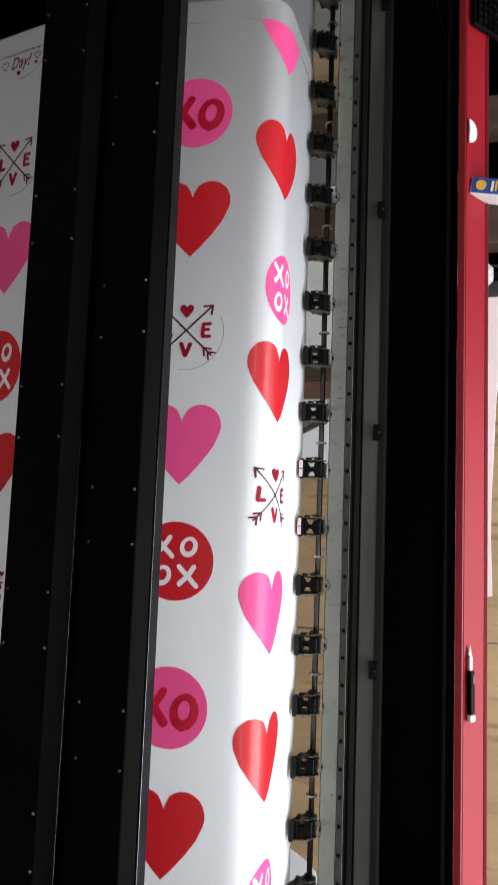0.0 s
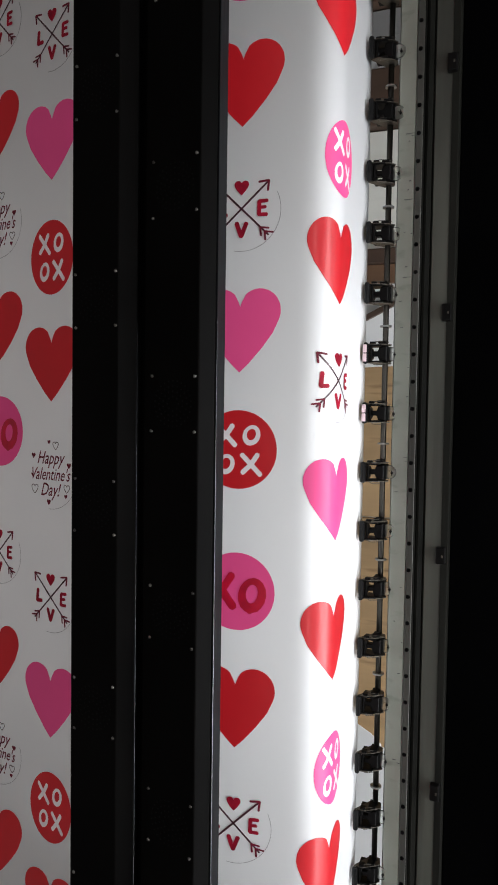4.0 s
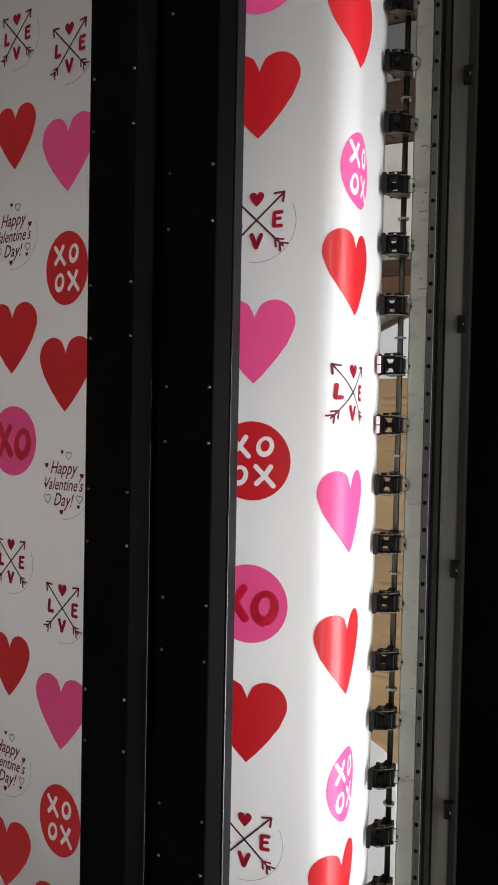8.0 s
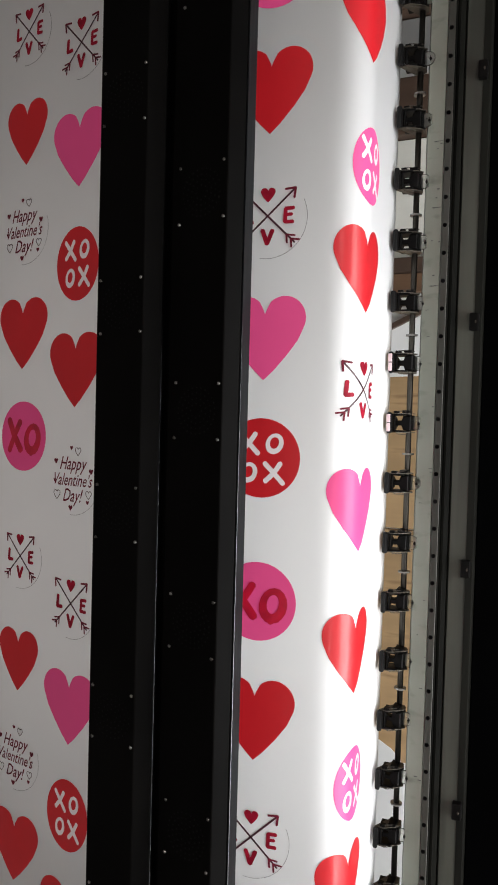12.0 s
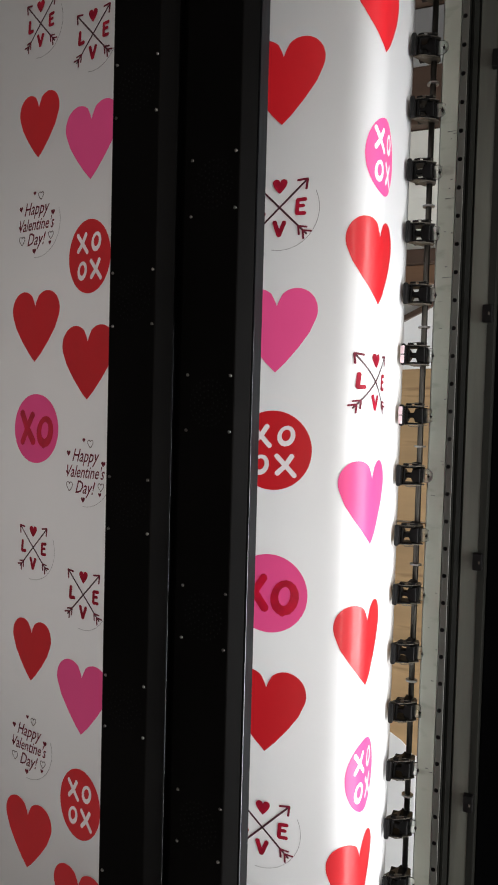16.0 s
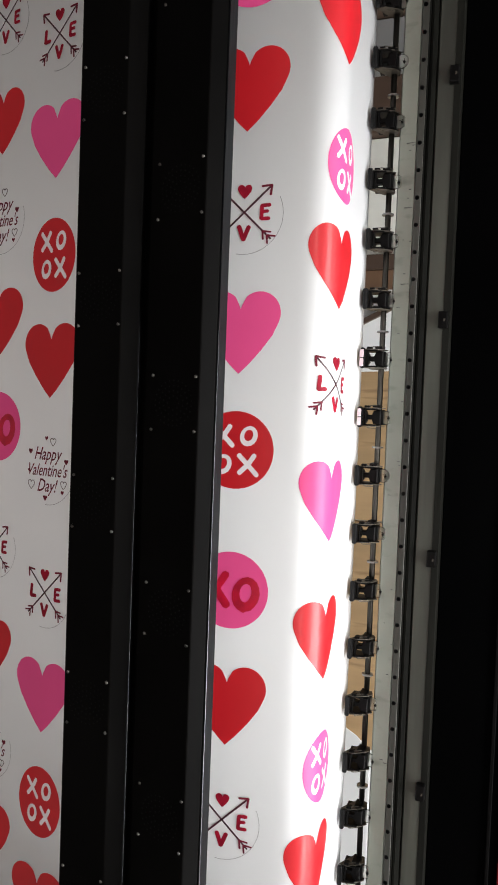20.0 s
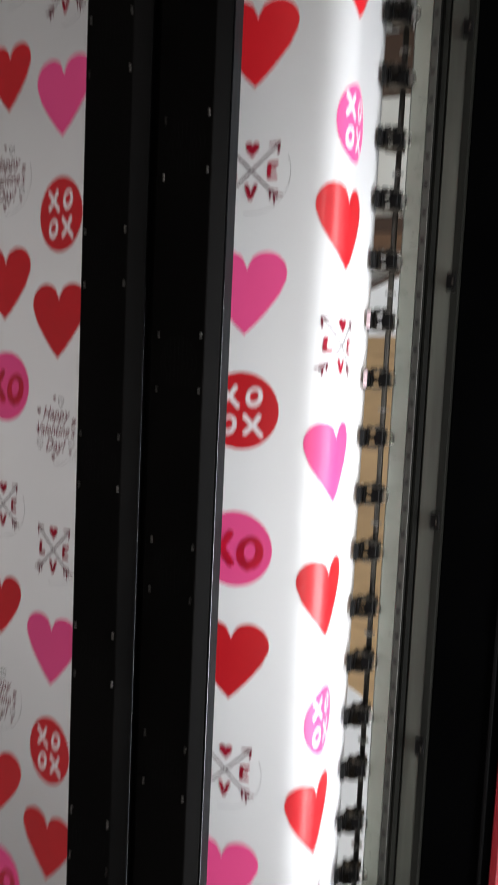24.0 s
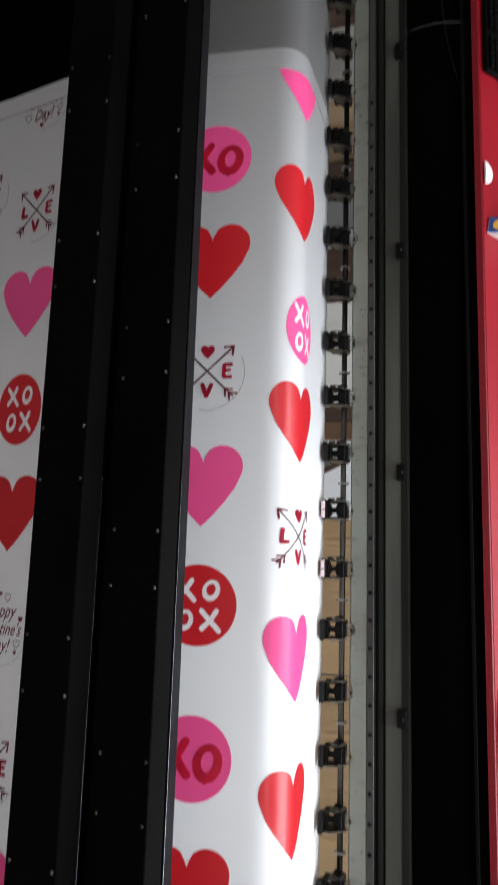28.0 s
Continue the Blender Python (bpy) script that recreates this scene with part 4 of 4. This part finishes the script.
knife = tagged(new("cutter_knife"), "black and white snap-off cutter knife lying on the red cover", "knife")
lay(knife, 0.160, 0.006, 1.0, 0.0012)


def on(name, bm, mat, thing, label=""):
    """A part built round its thing's own origin."""
    ob = part(name, bm, mat, None, label)
    ob.parent = thing
    return ob


on("blade", slab(((0.0, 0.0), (0.014, -0.0035), (0.030, -0.0036), (0.030, 0.0036), (0.016, 0.0028)), -0.0004, 0.0004), STEEL, knife)
on("sleeve", box(0.018, 0.038, -0.0034, 0.0034, 0, 0.005, 0.0012), PLASTIC_PINK, knife)
on("grip", box(0.038, 0.100, -0.0046, 0.0046, 0, 0.008, 0.002), BLACK_PLASTIC, knife)
on("slider", box(0.044, 0.056, -0.002, 0.002, 0.008, 0.0095, 0.0006), PLASTIC_GREY, knife)
on("end_cap", box(0.100, 0.110, -0.0056, 0.0056, 0, 0.008, 0.002), PLASTIC_WHITE, knife)
knife.children[0].matrix_basis = pose(0, 0, 0.0025, 90, 0, 0)

cap = tagged(new("round_cap"), "white half-round plastic cap tucked behind the red lip", "cap")
lay(cap, -0.623, -0.001, 0, 0.001)
for name, r, z0, z1 in (("disc", 0.0190, 0.0, 0.003), ("hub", 0.0075, 0.003, 0.0042)):
    half = slab([(r * math.cos(math.pi * k / 18), r * math.sin(math.pi * k / 18)) for k in range(19)], z0, z1)
    ob = on(name, half, PLASTIC_WHITE if r > 0.01 else WHITE_BOARD, cap)
    ob.matrix_basis = pose(0, 0, 0, -90, 0, 0) @ Matrix.Diagonal((1, -1, 1, 1))

carton = tagged(new("small_carton"), "small blue and white printed carton standing on the red cover", "carton")
carton.matrix_world = pose(-0.5235, 1.0915, 1.1895, -4, 9, -3)
on("body", box(-0.026, 0.0, 0.0, 0.032, 0.0, 0.11, 0.001), WHITE_BOARD, carton)
on("front_print", box(-0.0255, -0.0005, -0.0012, -0.0002, 0.001, 0.1095), BLUE_CARD, carton, "blue printed front")
bm = rod((-0.013, -0.0014, 0.015), (-0.013, -0.0024, 0.015), 0.008, 20)
on("badge", bm, YELLOW, carton, "yellow oval badge")
for z, w, mat in ((0.030, 0.004, PLASTIC_WHITE), (0.036, 0.003, YELLOW), (0.043, 0.006, INK_WHITE), (0.052, 0.003, PLASTIC_WHITE)):
    on("print_bar", box(-0.021, -0.005, -0.0024, -0.0014, z, z + w), mat, carton)
on("badge", rod((-0.013, -0.0014, 0.064), (-0.013, -0.0024, 0.064), 0.008, 20), INK_RED, carton, "red round badge")

keyboard = tagged(new("keyboard"), "black keyboard with pale key marks lying on the red cover", "keyboard")
lay(keyboard, -0.800, 0.002, 0.0)
on("case", box(-0.330, 0.0, 0.0, 0.125, 0.001, 0.010, 0.003), BLACK_PLASTIC, keyboard)
key = box(-0.0052, 0.0052, -0.0050, 0.0050, 0, 0.004, 0.0012)
key_mesh = mesh_of("key", key, BLACK_METAL)
mark_mesh = mesh_of("mark", box(-0.0016, 0.0016, -0.0004, 0.0004, 0.0038, 0.0043), PLASTIC_GREY)
for i in range(26):
    for j in range(9):
        if i in (5, 17) or (j == 5 and i in (1, 2)):
            continue
        k = new("key", key_mesh)
        k.parent = keyboard
        k.matrix_basis = Matrix.Translation((-0.008 - 0.0122 * i, 0.010 + 0.0122 * j, 0.010))
        mk = new("mark", mark_mesh)
        mk.parent = k
        mk.matrix_basis = Matrix.Translation((random.uniform(-0.002, 0.002), random.uniform(-0.002, 0.002), 0))

paper = tagged(part("paper_sheet", slab(((1.02, 1.232), (1.02, 1.420), (1.30, 1.420), (1.325, 1.262), (1.336, 1.250), (1.30, 1.242), (1.24, 1.2365), (1.10, 1.234)), 1.362, 1.3635), WHITE_BOARD),
               "white sheet of paper hanging behind the red cover", "paper")

card = tagged(part("white_card", slab(((-0.42, 1.2137), (-0.42, 1.268), (-0.30, 1.2470), (-0.22, 1.2400), (-0.055, 1.2325), (0.007, 1.2315), (0.110, 1.2343), (0.113, 1.2137)), 1.300, 1.3015), WHITE_BOARD),
              "white card with a slanted top standing on the red cover", "card")

# ---- behind the printer ----


def plank(x0, x1, y, z1, mat, label, lean=0.0, name="plywood_board", cat="board", z0=0.0, thick=0.018):
    ob = part(name, box(0, x1 - x0, 0, thick, 0, z1 - z0, 0.0015), mat)
    ob.matrix_world = pose(x0, y, z0, -lean, 0, 0)
    return tagged(ob, label, cat)


plank(-0.470, -0.216, 1.900, 1.95, WOOD, "pale plywood board standing behind the printer")
plank(-0.212, 0.276, 1.898, 1.95, WOOD, "broad pale plywood board with dark stains behind the printer")
plank(0.281, 0.900, 1.901, 1.95, WOOD, "pale plywood board beside a white panel")
plank(0.905, 1.600, 1.930, 1.95, WHITE_BOARD, "white foam board standing beside plywood boards", name="foam_board", cat="foam board")
plank(-1.10, -0.480, 2.060, 1.10, WHITE_BOARD, "white foam board standing behind dark posts", name="foam_board", cat="foam board")
sheet_w = tagged(part("white_offcut", slab(((-0.345, 0.0), (-0.345, 1.02), (-0.130, 1.02), (-0.120, 0.74), (-0.09, 0.0)), 1.868, 1.878), WHITE_BOARD), "white board offcut leaning on plywood", "board")
batten = tagged(part("batten", slab(((0.15, 0.0), (0.135, 0.0), (-0.395, 1.06), (-0.380, 1.06)), 1.845, 1.860), DARK_WOOD), "dark wooden batten leaning on a white offcut", "batten")
curved = tagged(part("white_offcut", slab(((0.815, 0.0), (0.815, 0.70), (0.835, 0.772), (0.857, 0.812), (0.88, 0.838), (0.92, 0.85), (1.25, 0.855), (1.25, 0.0)), 1.877, 1.880), WHITE_BOARD), "white curved board offcut leaning on plywood", "board")

shelf = tagged(empty("storage_rack", (-0.98, 1.8, 0)), "dark brown wooden storage rack crowded with boxes", "rack")
for x0, x1 in ((-0.395, -0.360), (-0.818, -0.685), (-1.060, -0.975), (-1.60, -1.52)):
    part("post", box(x0, x1, 1.72, 1.79, 0, 1.75, 0.003), DARK_WOOD, shelf)
# lit face of the first post, set beside it as a lighter board
part("side_board", box(-0.3595, -0.315, 1.735, 1.755, 0, 1.60, 0.002), LIT_BROWN_WOOD, shelf, "lighter brown board standing for the lit face of the post")
for z in (0.30, 1.10, 1.52):
    part("rack_shelf", box(-1.62, -0.40, 1.73, 2.10, z, z + 0.025, 0.002), DARK_WOOD, shelf)


def carton_at(x0, x1, y0, y1, z0, z1, mat, label, cat="box", name="storage_box"):
    th = tagged(empty(name, ((x0 + x1) / 2, (y0 + y1) / 2, z0)), label, cat)
    part("body", box(x0, x1, y0, y1, z0, z1, 0.003), mat, th)
    part("lid_flap", box(x0 + 0.002, x1 - 0.002, y0 + 0.004, (y0 + y1) / 2 - 0.002, z1 + 0.0002, z1 + 0.003), mat, th)
    part("lid_flap", box(x0 + 0.002, x1 - 0.002, (y0 + y1) / 2 + 0.002, y1 - 0.004, z1 + 0.0002, z1 + 0.003), mat, th)
    part("tape_strip", box((x0 + x1) / 2 - 0.02, (x0 + x1) / 2 + 0.02, y0 - 0.001, y0 + 0.0002, z0 + 0.01, z1 - 0.01), mat if mat is not CARDBOARD else WOOD, th)
    return th


carton_at(-0.971, -0.886, 1.755, 2.05, 0.325, 0.93, GREY_BOARD, "dull grey carton on a dark rack shelf")
carton_at(-0.883, -0.821, 1.755, 2.05, 0.325, 0.93, WHITE_BOARD, "narrow white carton on a dark rack shelf")
carton_at(-0.682, -0.398, 1.750, 1.94, 0.325, 0.94, CREAM_BOARD, "broad cream white carton on a dark rack shelf")
carton_at(-1.30, -1.115, 1.80, 2.05, 0.325, 0.88, CARDBOARD, "brown carton on a dark rack shelf")
carton_at(-0.98, -0.70, 1.795, 2.02, 1.125, 1.34, BLACK_PAINT, "black case on the rack", "case", "tool_case")
carton_at(-0.66, -0.47, 1.80, 2.02, 1.125, 1.40, PLASTIC_GREY, "grey case on the rack", "case", "tool_case")
carton_at(-1.45, -1.02, 1.79, 2.05, 1.125, 1.45, BLACK_PAINT, "large black case on the rack", "case", "tool_case")
for i, (x, z, r, h, mat) in enumerate(((-0.62, 1.125, 0.035, 0.15, PLASTIC_WHITE), (-0.54, 1.125, 0.03, 0.12, PLASTIC_GREY), (-0.74, 1.125, 0.028, 0.18, BLACK_PLASTIC), (-0.86, 1.125, 0.03, 0.13, PLASTIC_WHITE))):
    th = tagged(empty("bottle", (x, 1.76, z)), "plastic bottle on the edge of the rack", "bottle", "bottles on the rack")
    part("body", rod((x, 1.76, z), (x, 1.76, z + h * 0.75), r, 18), mat, th)
    part("neck", rod((x, 1.76, z + h * 0.75), (x, 1.76, z + h * 0.88), r, 18, r2=r * 0.45), mat, th)
    part("cap", rod((x, 1.76, z + h * 0.88), (x, 1.76, z + h), r * 0.48, 14), BLACK_PLASTIC, th)
for z0, z1, x0 in ((0.0, 0.50, 1.64), (0.504, 1.00, 1.66), (1.004, 1.46, 1.62)):
    carton_at(x0, x0 + 0.62, 1.80, 2.25, z0, z1, CARDBOARD, "brown cardboard box in a stack")

# ---- under the printer's end: a bin of rags ----
bin_ = tagged(empty("waste_bin", (1.33, 0.88, 0)), "black plastic bin filled with rags under the printer", "bin")
bm = bmesh.new()
rr = ((0.12, 0.0), (0.145, 0.45), (0.150, 0.46), (0.150, 0.47), (0.140, 0.465), (0.116, 0.02), (0.0, 0.02))
rings = [[bm.verts.new((1.33 + r * math.cos(2 * math.pi * k / 24), 0.88 + r * math.sin(2 * math.pi * k / 24), z)) for k in range(24)] if r else [bm.verts.new((1.33, 0.88, z))] for r, z in rr]
for a, b in zip(rings, rings[1:]):
    for k in range(24):
        bm.faces.new((a[k], a[(k + 1) % 24], b[(k + 1) % 24], b[k]) if len(b) > 1 else (a[k], a[(k + 1) % 24], b[0]))
bm.faces.new(rings[0][::-1])
bmesh.ops.recalc_face_normals(bm, faces=bm.faces)
part("shell", bm, BLACK_PLASTIC, bin_)
bm = bmesh.new()
loops = [[bm.verts.new((1.33 + r * math.cos(2 * math.pi * k / 24), 0.88 + r * math.sin(2 * math.pi * k / 24), z)) for k in range(24)] for r, z in ((0.1502, 0.452), (0.158, 0.452), (0.158, 0.4745), (0.1405, 0.4745), (0.1405, 0.4705), (0.1502, 0.4705))]
for a, b in zip(loops, loops[1:] + loops[:1]):
    for k in range(24):
        bm.faces.new((a[k], a[(k + 1) % 24], b[(k + 1) % 24], b[k]))
bmesh.ops.recalc_face_normals(bm, faces=bm.faces)
part("rim", bm, BLACK_METAL, bin_)


def rag(x, y, z, r, mat, label, seed):
    bm = bmesh.new()
    bmesh.ops.create_icosphere(bm, subdivisions=4, radius=r)
    for v in bm.verts:
        d = v.co.normalized()
        f = 1 + 0.55 * noise.noise(d * 2.1 + Vector((seed, 0, 0))) + 0.28 * abs(noise.noise(d * 5.5 + Vector((0, seed, 0))))
        v.co = Vector((d.x * f * r * 1.15, d.y * f * r, d.z * f * r * 0.75))
    ob = part("rag", bm, mat, None, "", True)
    ob.location = (x, y, z)
    return tagged(ob, label, "rag", "rags in the bin")


rag(1.287, 0.935, 0.482, 0.032, BLUE_CLOTH, "crumpled blue rag on top of the bin", 1.3)
rag(1.242, 0.935, 0.485, 0.024, TAN_CLOTH, "crumpled tan rag in the bin", 4.1)
rag(1.38, 0.91, 0.455, 0.060, BROWN_CLOTH, "crumpled dark rag in the bin", 7.7)
rag(1.27, 0.83, 0.455, 0.055, BROWN_CLOTH, "crumpled dark brown rag in the bin", 9.2)
